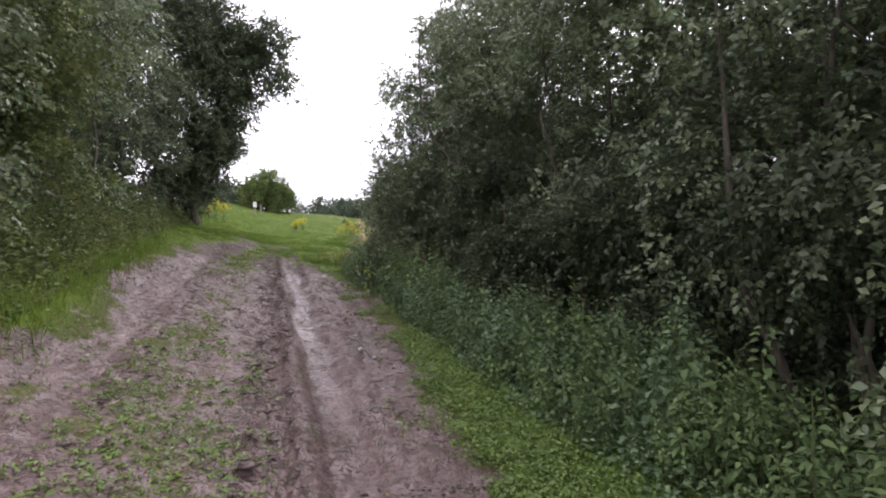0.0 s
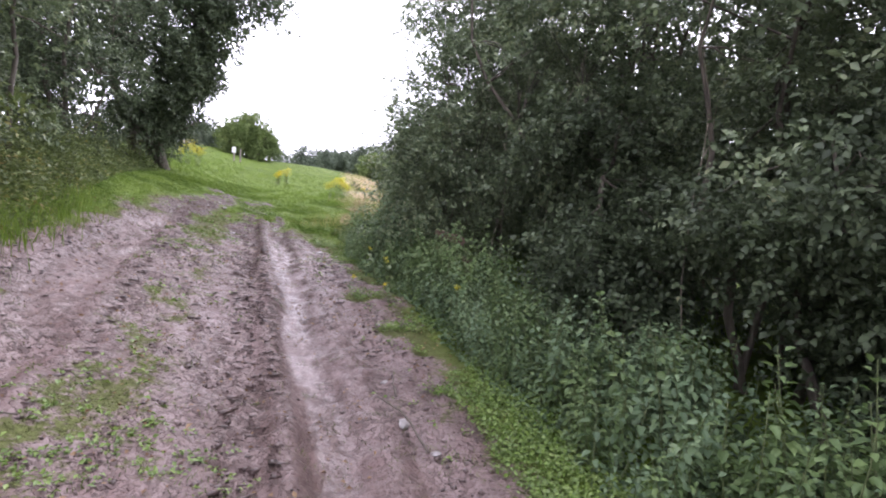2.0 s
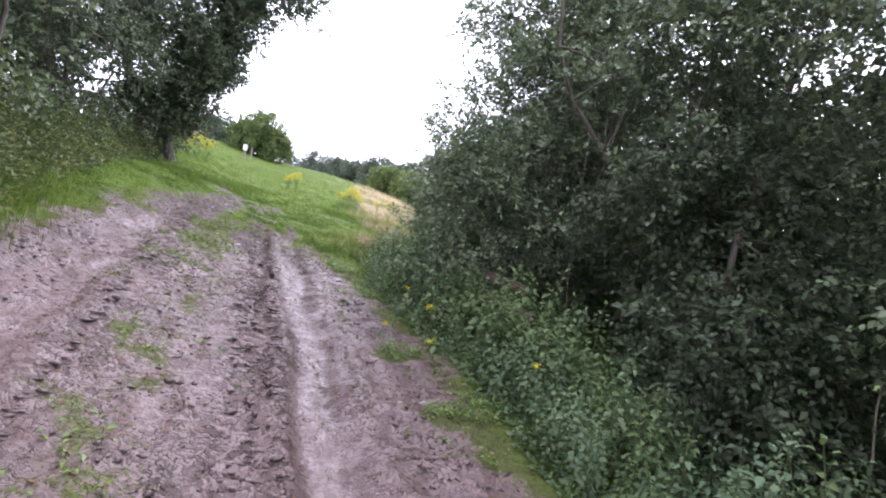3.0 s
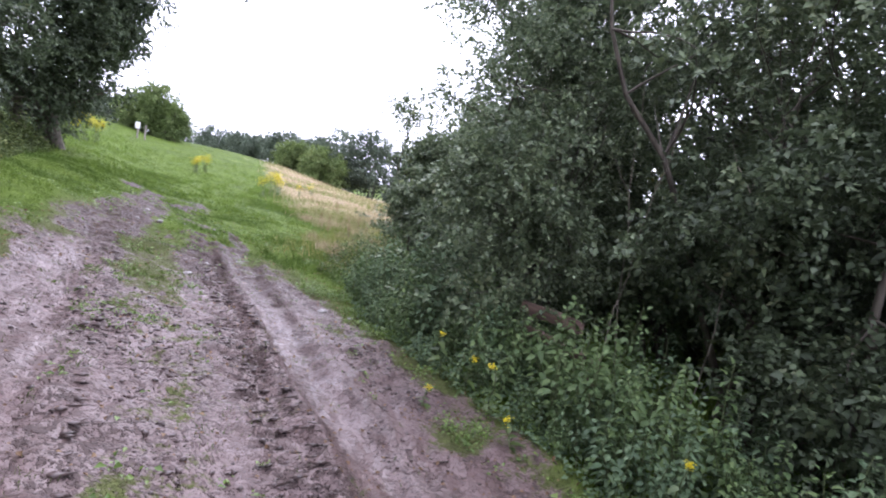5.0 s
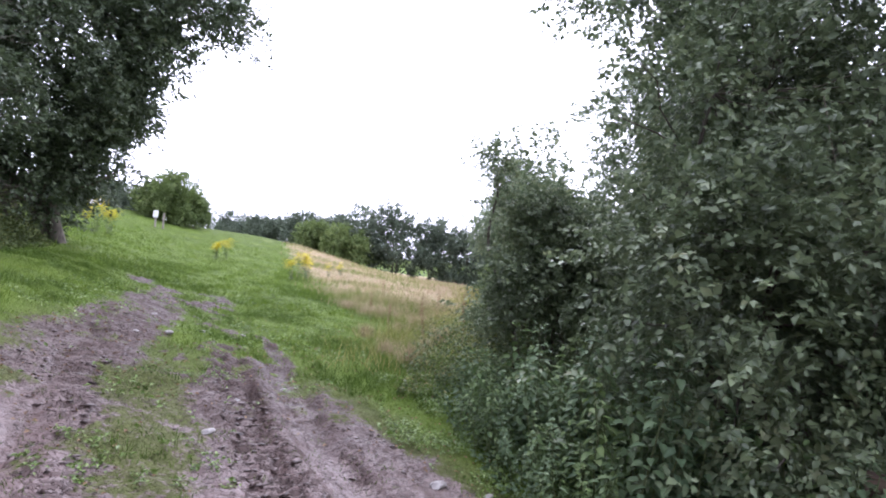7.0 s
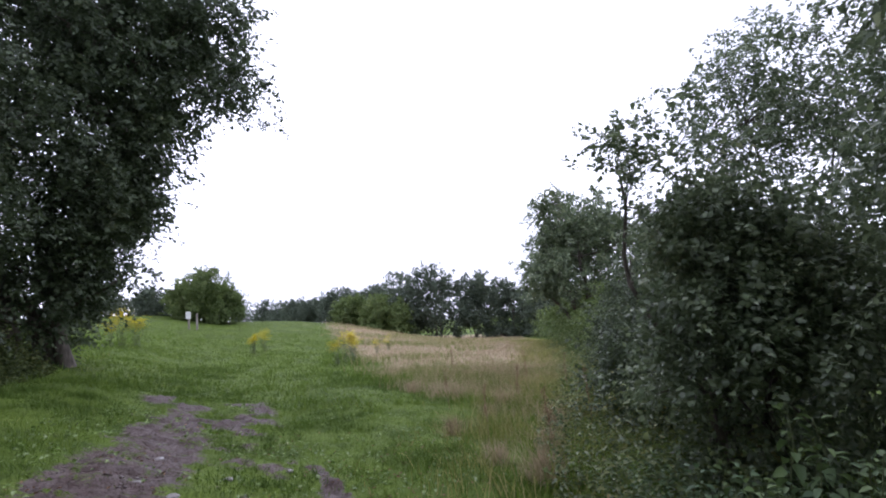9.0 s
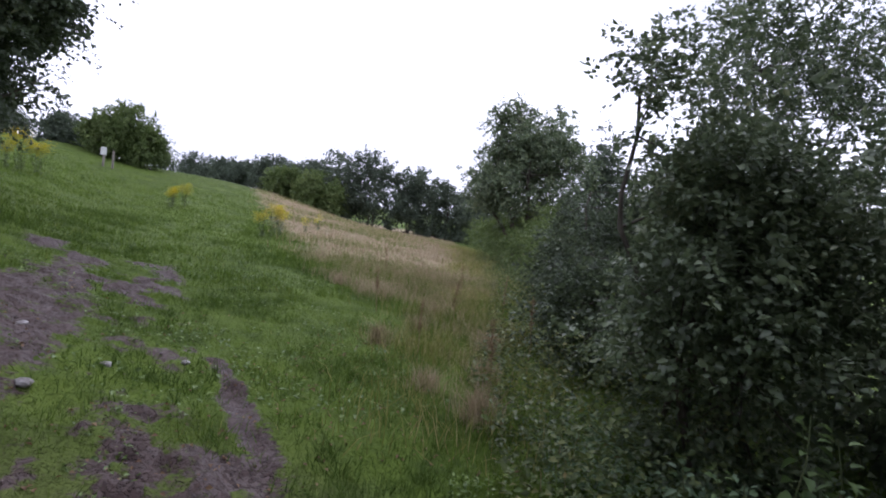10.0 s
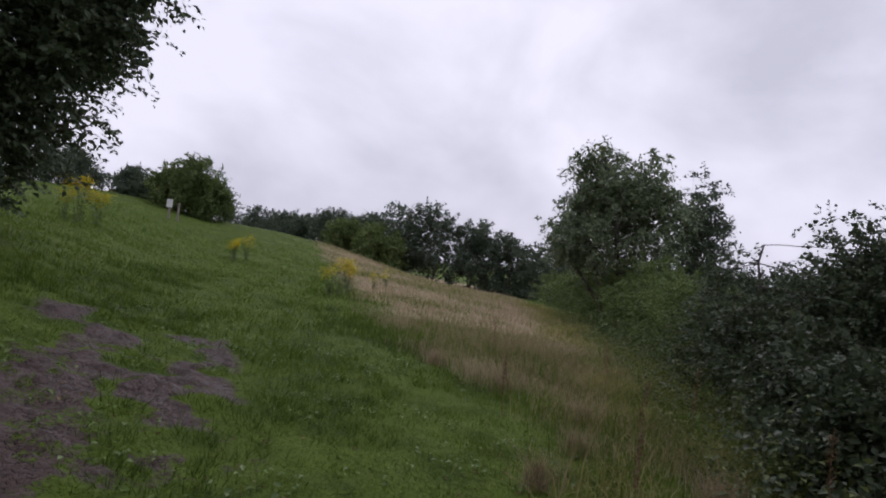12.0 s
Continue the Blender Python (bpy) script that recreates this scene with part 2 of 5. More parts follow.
    rough_m = calc("SUBTRACT", calc("MULTIPLY_ADD", clods, 0.35, calc("MULTIPLY_ADD", fine, 0.25, calc("MULTIPLY_ADD", weight("loam"), 0.2, 0.34))), calc("MULTIPLY", wet_r.outputs[0], 0.22))
    rr = n.new("ShaderNodeMix")
    l.new(mud_r.outputs[0], rr.inputs[0])
    l.new(rough_g, rr.inputs[2])
    l.new(rough_m, rr.inputs[3])
    l.new(rr.outputs[0], p.inputs["Roughness"])
    b = n.new("ShaderNodeBump")
    b.inputs["Distance"].default_value = 0.04
    l.new(calc("MULTIPLY_ADD", wet_r.outputs[0], -0.5, 1.0), b.inputs["Strength"])
    l.new(calc("MULTIPLY_ADD", fine, 0.12, calc("MULTIPLY_ADD", clods, 0.9, calc("MULTIPLY_ADD", band, -0.25, calc("MULTIPLY", mid, 0.6)))), b.inputs["Height"])
    l.new(b.outputs["Normal"], p.inputs["Normal"])
    return m


M_GROUND = ground_mat()

# ---- geometry helpers ----


def value_noise(x, y, scale, seed=0):
    """Smooth random field, 0 to 1, with features about scale metres wide."""
    x, y = np.asarray(x, float) / scale, np.asarray(y, float) / scale
    ix, iy = np.floor(x).astype(np.int64), np.floor(y).astype(np.int64)
    fx, fy = x - ix, y - iy
    fx, fy = fx * fx * (3 - 2 * fx), fy * fy * (3 - 2 * fy)

    def h(a, b):
        k = (a * 374761393 + b * 668265263 + seed * 1442695041) & 0x7FFFFFFF
        k = ((k ^ (k >> 13)) * 1274126177) & 0x7FFFFFFF
        return ((k ^ (k >> 16)) & 0xFFFF) / 65535.0

    return (h(ix, iy) * (1 - fx) + h(ix + 1, iy) * fx) * (1 - fy) + (h(ix, iy + 1) * (1 - fx) + h(ix + 1, iy + 1) * fx) * fy


def smooth(a, b, t):
    t = np.clip((np.asarray(t, float) - a) / (b - a), 0, 1)
    return t * t * (3 - 2 * t)


def base_height(x, y):
    """The hillside: it climbs along the track, falls to the right and rolls over a crest far ahead."""
    x, y = np.asarray(x, float), np.asarray(y, float)
    yy = np.clip(y, -30, 15)
    along = 0.034 * yy + 0.001 * np.where(yy > 0, yy * yy, 0) + 0.4 * smooth(13, 42, y)
    c = x + 0.3 * np.clip(y, -40, 130)
    m = np.clip(c, -2, 1.7)
    across = -0.156 * m + 0.045 * m * m + np.where(c < -2, 0.62 * (1 - np.exp(-np.maximum(-2 - c, 0) * 0.4)), 0) - np.where(c > 1.7, 0.06 * np.minimum(c - 1.7, 60), 0)
    crest = 1.9 * smooth(28, 60, y) * smooth(3, -12, x) - 9.0 * smooth(110, 260, y)
    return along + across + crest


LEFT_Y, LEFT_C = [-30, 4.1, 5.7, 8, 9.4, 12, 13.2, 15, 17, 19.4, 22], [-2, -1.97, -1.88, -2.3, -2.28, -1.95, -1.85, -1.8, -1.55, -1.25, -0.7]
RIGHT_Y, RIGHT_C = [-30, 3.3, 4.6, 5.9, 7.8, 11, 12.6, 13.7, 15.6, 18], [1.5, 1.45, 1.38, 1.5, 1.65, 1.55, 1.3, 1.0, 0.55, 0.4]
FOOT_Y, FOOT_X = [-6, 1, 3.35, 4.4, 6.2, 9.2, 11, 12, 14, 16.5, 18.2, 20, 24.6, 35, 85], [1.9, 1.35, 0.75, 0.4, 0.0, -1.0, -1.75, -2.15, -2.35, -1.9, -1.2, -0.6, 0.9, 3.4, 13]
LFOOT_Y, LFOOT_X = [-6, 3, 4.5, 6.3, 9.1, 10.5, 11.6, 13.9, 19, 21, 25.6, 40], [-3.6, -3.7, -3.9, -4.5, -5.4, -5.9, -6.5, -7.3, -9.1, -9.6, -11.2, -17]
HAY_Y, HAY_X = [13, 16, 18, 21, 24, 30, 38, 52, 80], [-1.4, -2.0, -2.2, -2.7, -3.5, -4.5, -5.9, -7.8, -11.0]


def mud_weight(x, y):
    c = x + 0.3 * y
    n1, n2 = value_noise(x, y, 0.55, 1), value_noise(x, y, 0.17, 2)
    wob = (n1 - 0.5) * 0.8 + (n2 - 0.5) * 0.5
    inside = smooth(-0.3, 0.35, c - np.interp(y, LEFT_Y, LEFT_C) + wob) * smooth(-0.25, 0.55, np.interp(y, RIGHT_Y, RIGHT_C) - c + wob)
    strip = smooth(-1.3, -0.95, c + wob * 0.6) * smooth(-0.2, -0.5, c + wob * 0.6)
    turf = strip * np.interp(y, [-5, 2, 5.5, 7, 9.3, 10.5, 13, 15, 30], [0.55, 0.55, 0.45, 0.32, 0.42, 0.60, 0.66, 1.0, 1.0])
    turf = np.maximum(turf, 0.95 * smooth(12.5, 15.5, y + wob))
    left_rut = np.abs(c - np.interp(y, [13, 15, 16.5, 19.4], [-1.45, -1.15, -0.82, -0.72])) - np.interp(y, [13, 15, 16.8, 19.4], [0.50, 0.50, 0.42, 0.18])
    rut = smooth(0.14, -0.16, left_rut + wob * 0.3) * smooth(12.5, 14, y) * smooth(20.4, 18.6, y) * (0.52 + 0.4 * smooth(0.35, 0.65, value_noise(x, y, 0.11, 19)))
    rut = np.maximum(rut, smooth(0.20, 0.06, np.abs(c - 0.55) + np.abs(wob) * 0.25) * smooth(18.0, 16.0, y) * smooth(12.5, 13.5, y) * smooth(0.35, 0.6, value_noise(x, y * 0.6, 0.4, 18)))
    scattered = 0.30 * smooth(0.55, 0.8, n1) * smooth(0.4, 0.7, n2)
    worn = 0.95 * smooth(0.42, 0.72, 0.6 * value_noise(x, y, 0.38, 14) + 0.4 * value_noise(x, y, 0.13, 20)) * smooth(12, 15, y) * smooth(23, 20, y) * smooth(-1.6, -1.0, c) * smooth(0.9, 0.3, c) * (0.4 + n1)
    return np.clip(np.maximum(inside * (1 - turf * smooth(0.34, 0.52, 0.26 * n1 + 0.20 * n2 + 0.24 * value_noise(x, y, 0.085, 17) + 0.30 * turf)) - scattered, np.maximum(worn, rut)), 0, 1) * smooth(23.5, 20, y)


def rut_depth(x, y):
    """Tyre ruts, tread marks and trodden lumps of the track."""
    c = x + 0.3 * y
    wob = (value_noise(x, y, 1.3, 3) - 0.5) * 0.12
    fade = smooth(19, 13, y)
    d = -0.055 * smooth(0.24, 0.10, np.abs(c - 0.42 + wob)) - 0.034 * smooth(0.17, 0.07, np.abs(c + 0.06 + wob)) - 0.05 * smooth(0.4, 0.15, np.abs(c + 1.55 + wob))
    d = d + 0.03 * smooth(0.14, 0.05, np.abs(c - 0.17 + wob)) + 0.02 * smooth(0.15, 0.05, np.abs(c - 0.78 + wob))
    tread = np.sin((y + 0.35 * np.abs(c + 0.06)) * 2 * np.pi / 0.145) * 0.026 * smooth(0.3, 0.12, np.abs(c + 0.02)) + np.sin((y - 0.4 * np.abs(c + 1.55)) * 2 * np.pi / 0.16) * 0.016 * smooth(0.35, 0.12, np.abs(c + 1.2))
    streak = (value_noise(c * 6.0 + wob * 4, y * 0.6, 1.0, 15) - 0.5) * 0.014 * (1 - 0.7 * smooth(0.3, 0.12, np.abs(c - 0.42 + wob)))
    return (d + tread + streak) * fade


def on_track(x, y):
    c = x + 0.3 * y
    return smooth(-0.2, 0.15, c - np.interp(y, LEFT_Y, LEFT_C)) * smooth(-0.5, 0.1, np.interp(y, RIGHT_Y, RIGHT_C) - c) * smooth(15.5, 13.0, y)


def tread_weight(x, y):
    c = x + 0.3 * y
    return (smooth(0.34, 0.2, np.abs(c + 0.03)) + 0.8 * smooth(0.2, 0.1, np.abs(c + 1.05)) + 0.8 * smooth(0.2, 0.1, np.abs(c + 1.9))) * smooth(15, 12, y) * (0.35 + 0.65 * smooth(0.3, 0.6, value_noise(x, y, 0.6, 16)))


def wet_weight(x, y):
    c = x + 0.3 * y
    w = smooth(0.30, 0.10, np.abs(c - 0.43 + (value_noise(x, y, 0.9, 5) - 0.5) * 0.22)) * smooth(3.0, 5.5, y) * np.interp(y, [5, 8.5, 11, 20], [1.0, 0.95, 0.62, 0.5])
    w = np.maximum(w, 0.5 * smooth(0.6, 0.2, np.abs(c + 1.5)))
    return w * smooth(20, 14, y)


def ground_height(x, y):
    mw = mud_weight(x, y)
    lumps = (value_noise(x, y, 0.33, 8) - 0.5) * 0.05 + (value_noise(x, y, 2.5, 10) - 0.5) * 0.10
    clods = smooth(0.5, 0.72, value_noise(x, y, 0.16, 9)) * 0.028 + smooth(0.55, 0.75, value_noise(x * 1.3, y * 0.8, 0.10, 12)) * 0.025
    lumps = lumps + clods * (0.35 + 0.65 * mw) * (1 - 0.6 * wet_weight(x, y))
    far = smooth(60, 20, np.hypot(x + 3, y - 10))
    return base_height(x, y) + (lumps + rut_depth(x, y) * mw) * far


def z_at(x, y):
    return float(ground_height(np.array([x]), np.array([y]))[0])


def mesh_from(name, verts, faces, mat, shade=False):
    verts = np.ascontiguousarray(verts, np.float32)
    faces = np.ascontiguousarray(faces, np.int32)
    me = bpy.data.meshes.new(name)
    k = faces.shape[1]
    me.vertices.add(len(verts))
    me.vertices.foreach_set("co", verts.ravel())
    me.loops.add(faces.size)
    me.loops.foreach_set("vertex_index", faces.ravel())
    me.polygons.add(len(faces))
    me.polygons.foreach_set("loop_start", np.arange(0, faces.size, k, dtype=np.int32))
    if shade:
        me.polygons.foreach_set("use_smooth", np.ones(len(faces), bool))
    me.update(calc_edges=True)
    me.materials.append(mat)
    return me


def part(name, me, parent=None, label=""):
    ob = new(name, me)
    if parent is not None:
        ob.parent = parent
    return tagged(ob, label)


def unit(v):
    return v / np.maximum(np.linalg.norm(v, axis=1, keepdims=True), 1e-9)


def leaf_arrays(p, axis, normal, length, width, fold=0.18, detailed=False):
    """Folded leaves: two triangles each, or four with a rounder outline."""
    axis = unit(axis)
    side = unit(np.cross(axis, normal))
    nor = np.cross(side, axis)
    L, W = np.reshape(length, (-1, 1)), np.reshape(width, (-1, 1))
    n = len(p)
    if not detailed:
        v = np.stack([p, p + axis * L * 0.45 + side * W + nor * W * fold * 2, p + axis * L - nor * L * 0.12, p + axis * L * 0.45 - side * W + nor * W * fold * 2], 1)
        f = np.array([[0, 1, 2], [0, 2, 3]])
    else:
        v = np.stack([p, p + axis * L * 0.22 + side * W * 0.85 + nor * W * fold, p + axis * L * 0.6 + side * W * 0.72 + nor * W * fold - nor * L * 0.04,
                      p + axis * L - nor * L * 0.16, p + axis * L * 0.6 - side * W * 0.72 + nor * W * fold - nor * L * 0.04, p + axis * L * 0.22 - side * W * 0.85 + nor * W * fold,
                      p + axis * L * 0.55 - nor * L * 0.03], 1)
        f = np.array([[0, 1, 6], [1, 2, 6], [2, 3, 6], [6, 3, 4], [6, 4, 5], [0, 6, 5]])
    k = v.shape[1]
    faces = (f[None] + (np.arange(n) * k)[:, None, None]).reshape(-1, 3)
    return v.reshape(-1, 3), faces


def tubes(lines, sides=5):
    """Tapered round stems along lines of (x, y, z, radius), as one set of quads."""
    vs, fs, base = [], [], 0
    ang = np.arange(sides) * 2 * np.pi / sides
    for line in lines:
        a = np.asarray(line, float)
        pts, rad = a[:, :3], a[:, 3]
        t = unit(np.gradient(pts, axis=0))
        ref = np.where(np.abs(t[:, 2:3]) > 0.9, np.array([[1.0, 0, 0]]), np.array([[0, 0, 1.0]]))
        u = unit(np.cross(t, ref))
        w = np.cross(t, u)
        ring = pts[:, None] + rad[:, None, None] * (u[:, None] * np.cos(ang)[None, :, None] + w[:, None] * np.sin(ang)[None, :, None])
        vs.append(ring.reshape(-1, 3))
        k = len(pts)
        i, j = np.meshgrid(np.arange(k - 1), np.arange(sides), indexing="ij")
        q = np.stack([i * sides + j, i * sides + (j + 1) % sides, (i + 1) * sides + (j + 1) % sides, (i + 1) * sides + j], -1).reshape(-1, 4) + base
        fs.append(q)
        base += k * sides
    return np.concatenate(vs), np.concatenate(fs)


def bent_line(rng, a, b, r0, r1, steps=6, wander=0.12, sag=0.0):
    a, b = np.asarray(a, float), np.asarray(b, float)
    t = np.linspace(0, 1, steps)[:, None]
    p = a + (b - a) * t
    span = np.linalg.norm(b - a)
    off = np.cumsum(rng.normal(0, wander * span / steps, (steps, 3)), 0)
    off -= off[:1]
    p = p + off * np.sin(np.pi * np.clip(t, 0, 1) * 0.85)
    p[:, 2:3] -= sag * span * t * t
    return np.concatenate([p, r0 + (r1 - r0) * t], 1)


def foliage(rng, blobs, clumps, per, spread, leaf, inner=0.25, droop=0.25, detailed=False, gap=0.7):
    """Leafy sprays in clumps over and inside a crown of uneven blobs, with holes. Returns vertices, faces and the clumps' centres."""
    b = np.array(blobs, float)
    weight = b[:, 3] * b[:, 4] + b[:, 4] * b[:, 5] + b[:, 3] * b[:, 5]
    want = int(clumps * 2.0)
    pick = rng.choice(len(b), want, p=weight / weight.sum())
    d = unit(rng.normal(0, 1, (want, 3)))
    lump = 0.74 + 0.46 * value_noise(d[:, 0] * 3 + pick * 7.3, d[:, 1] * 3 + d[:, 2] * 2.1, 0.8, 21)
    r = np.where(rng.random(want) < inner, rng.uniform(0.15, 0.7, want), rng.uniform(0.74, 1.08, want)) * lump
    centre = b[pick, :3] + d * b[pick, 3:6] * r[:, None]
    hole = value_noise(centre[:, 0] + centre[:, 1] * 0.7, centre[:, 2] * 1.5 + centre[:, 1] * 0.4, gap, 23) + 0.6 * value_noise(centre[:, 1] - centre[:, 0] * 0.5, centre[:, 2] * 1.4 - centre[:, 0] * 0.3, gap * 0.75, 24)
    order = np.argsort(-(hole + rng.random(want) * 0.22))[:clumps]
    centre, d = centre[order], d[order]
    gz = base_height(centre[:, 0], centre[:, 1])
    centre[:, 2] = np.maximum(centre[:, 2], gz + rng.uniform(0.05, 0.5, clumps))
    sprays = max(per // 11, 2)
    per_spray = 11
    n_s = clumps * sprays
    own = np.repeat(np.arange(clumps), sprays)
    size = np.repeat(rng.uniform(0.7, 1.35, clumps) * spread, sprays)
    start = centre[own] + rng.normal(0, 0.42, (n_s, 3)) * size[:, None] * np.array([1, 1, 0.8])
    way = unit(d[own] * 0.75 + rng.normal(0, 0.55, (n_s, 3)) + np.array([0, 0, 0.12]))
    flat = unit(np.array([0, 0, 0.9]) + d[own] * 0.45 + rng.normal(0, 0.32, (n_s, 3)))
    side = unit(np.cross(way, flat))
    flat = np.cross(side, way)
    reach = leaf * rng.uniform(3.2, 5.4, n_s)
    k = np.tile(np.arange(per_spray), n_s)
    o = np.repeat(np.arange(n_s), per_spray)
    t = (k + 0.5) / per_spray
    sign = np.where(k % 2 == 0, 1.0, -1.0)
    sign[k == per_spray - 1] = 0.0
    n = len(k)
    p = start[o] + way[o] * (reach[o] * t)[:, None] - np.array([0, 0, 1.0]) * (reach[o] * droop * t * t)[:, None]
    p = p + rng.normal(0, 0.3 * leaf, (n, 3))
    axis = way[o] * 0.62 + side[o] * sign[:, None] * 0.85 + rng.normal(0, 0.40, (n, 3)) + np.array([0, 0, -droop * 0.9])
    normal = flat[o] + rng.normal(0, 0.48, (n, 3))
    length = leaf * rng.uniform(0.7, 1.3, n) * (0.75 + 0.5 * np.sin(np.pi * t))
    v, f = leaf_arrays(p, axis, normal, length, length * rng.uniform(0.27, 0.38, n), detailed=detailed)
    return v, f, centre


def woody(name, label, category, group, x, y, blobs, stems, clumps, per, spread, leaf, mat, seed, trunk_r=0.05, bark=None, twigs=90, inner=0.25, droop=0.25, detailed=False, gap=0.7):
    """A shrub or tree: stems from the ground, limbs and twigs that reach its clumps of leaves, and the crown."""
    rng = np.random.default_rng(seed)
    z0 = z_at(x, y)
    thing = tagged(new(name), label, category, group)
    thing.location = (x, y, z0)
    here = np.array([x, y, z0])
    v, f, centre = foliage(rng, blobs, clumps, per, spread, leaf, inner, droop, detailed, gap)
    tagged(part("crown", mesh_from("crown", v - here, f, mat), thing), kind="stuff")
    lines, tops = [], []
    big = np.array(blobs, float)
    for s in range(stems):
        foot = here + np.array([rng.normal(0, 0.25), rng.normal(0, 0.25), -0.1]) * (1 if stems > 1 else 0.2)
        target = big[s % len(big), :3] + rng.normal(0, 0.3, 3) * big[s % len(big), 3:6] + np.array([0, 0, 0.35 * big[s % len(big), 5]])
        line = bent_line(rng, foot, target, trunk_r * rng.uniform(0.7, 1.2), trunk_r * 0.25, 9, 0.22)
        lines.append(line)
        tops.append(line)
    joints = np.concatenate([t[3:] for t in tops])
    wood_v, wood_f = tubes(lines, 7)
    part("trunk", mesh_from("trunk", wood_v - here, wood_f, bark or M_BARK, True), thing)
    lines = []
    for c in centre[rng.permutation(len(centre))[:twigs]]:
        j = joints[np.argmin(np.linalg.norm(joints[:, :3] - c, axis=1) + rng.random(len(joints)) * 0.8)]
        lines.append(bent_line(rng, j[:3], c, min(j[3] * 0.6, trunk_r * 0.3), 0.003 + trunk_r * 0.02, 5, 0.25))
    if lines:
        wood_v, wood_f = tubes(lines, 4)
        part("branchwork", mesh_from("branchwork", wood_v - here, wood_f, bark or M_BARK, True), thing)["kind"] = "stuff"
    return thing


def blades(rng, x, y, height, width, lean=0.5, tall=False, base=None):
    n = len(x)
    z = ground_height(x, y) - 0.01 if base is None else base
    p = np.stack([x, y, z], 1)
    a = rng.uniform(0, 2 * np.pi, n)
    w = np.stack([np.cos(a), np.sin(a), np.zeros(n)], 1) * np.reshape(width, (-1, 1)) * 0.5
    b = rng.uniform(0, 2 * np.pi, n)
    k = np.abs(rng.normal(0, lean, n)) * height
    tip = np.stack([np.cos(b) * k, np.sin(b) * k, height * rng.uniform(0.75, 1.0, n)], 1)
    if not tall:
        v = np.stack([p - w, p + w, p + tip], 1)
        return v.reshape(-1, 3), np.arange(3 * n).reshape(-1, 3)
    mid = p + tip * np.array([0.3, 0.3, 0.62])
    v = np.stack([p - w, p + w, mid + w * 0.7, mid - w * 0.7, p + tip], 1)
    f = np.array([[0, 1, 2], [0, 2, 3], [3, 2, 4]])
    return v.reshape(-1, 3), (f[None] + (np.arange(n) * 5)[:, None, None]).reshape(-1, 3)


# ---- the ground: one sheet to the horizon, finest along the track ----
def steps(lo, hi, fine, reach, grow=1.16):
    mid_part = np.arange(lo, hi + 1e-6, fine)
    out_part, s, at = [], fine, 0.0
    while at < reach:
        s *= grow
        at += s
        out_part.append(at)
    out_part = np.array(out_part)
    return np.concatenate([lo - out_part[::-1], mid_part, hi + out_part])


GX, GY = steps(-7.2, 1.6, 0.04, 2500), steps(1.5, 19.5, 0.045, 2500)
gx, gy = np.meshgrid(GX, GY)
gx, gy = gx.ravel(), gy.ravel()
nx, ny = len(GX), len(GY)
gi, gj = np.meshgrid(np.arange(ny - 1), np.arange(nx - 1), indexing="ij")
quad = np.stack([gi * nx + gj, gi * nx + gj + 1, (gi + 1) * nx + gj + 1, (gi + 1) * nx + gj], -1).reshape(-1, 4)
ground_me = mesh_from("ground", np.stack([gx, gy, ground_height(gx, gy)], 1), quad, M_GROUND, True)
for attr, values in (("mud", mud_weight(gx, gy)), ("loam", smooth(11.0, 14.5, gy)), ("tread", tread_weight(gx, gy)), ("trod", on_track(gx, gy)), ("wet", wet_weight(gx, gy)),
                     ("hay", smooth(-0.9, 1.6, gx - np.interp(gy, HAY_Y, HAY_X)) * smooth(14.5, 19, gy) * smooth(0.2, -1.1, gx - np.interp(gy, FOOT_Y, FOOT_X)))):
    layer = ground_me.attributes.new(attr, "FLOAT", "POINT")
    layer.data.foreach_set("value", np.asarray(values, np.float32))
tagged(new("ground", ground_me), "muddy rutted farm track through a grassy sloping field", "ground", kind="structure")

# ---- grass ----


def scatter(rng, n, x0, x1, y0, y1, keep):
    x, y = rng.uniform(x0, x1, n), rng.uniform(y0, y1, n)
    k = rng.random(n) < keep(x, y)
    return x[k], y[k]


def turf_keep(x, y):
    m = mud_weight(x, y)
    hay = smooth(-0.6, 1.0, x - np.interp(y, HAY_Y, HAY_X)) * smooth(13, 15, y)
    tuft = smooth(0.3, 0.75, value_noise(x, y, 0.22, 31))
    return np.clip((1 - smooth(0.1, 0.55, m)) * (0.25 + 0.75 * tuft), 0, 1) * (1 - 0.8 * hay)


rng = np.random.default_rng(11)
x1, y1 = scatter(rng, 330000, -9.5, 1.6, 1.5, 21, turf_keep)
k = rng.random(len(x1)) < 0.85 * on_track(x1, y1)
x2, y2 = x1[k], y1[k]
x1, y1 = x1[~k], y1[~k]
hgt = rng.uniform(0.015, 0.06, len(x1)) * (0.5 + 1.6 * value_noise(x1, y1, 0.3, 33) ** 2 + 0.9 * value_noise(x1, y1, 1.1, 34))
v, f = blades(rng, x1, y1, hgt, rng.uniform(0.004, 0.009, len(x1)), 0.6)
tagged(part("verge_grass", mesh_from("verge_grass", v, f, M_BLADE)), "short wet green grass growing along the muddy track", "grass", kind="stuff")
v, f = blades(rng, x2, y2, rng.uniform(0.012, 0.045, len(x2)), rng.uniform(0.004, 0.009, len(x2)), 0.9)
tagged(part("trodden_grass", mesh_from("trodden_grass", v, f, M_TRODDEN)), "thin trodden olive grass between the wheel tracks", "grass", kind="stuff")
x1, y1 = scatter(rng, 190000, -17, 0, 20, 52, lambda x, y: turf_keep(x, y) * smooth(55, 24, y))
hgt = rng.uniform(0.03, 0.11, len(x1)) * (0.5 + 1.5 * value_noise(x1, y1, 0.6, 33) ** 2 + 0.8 * value_noise(x1, y1, 2.2, 34))
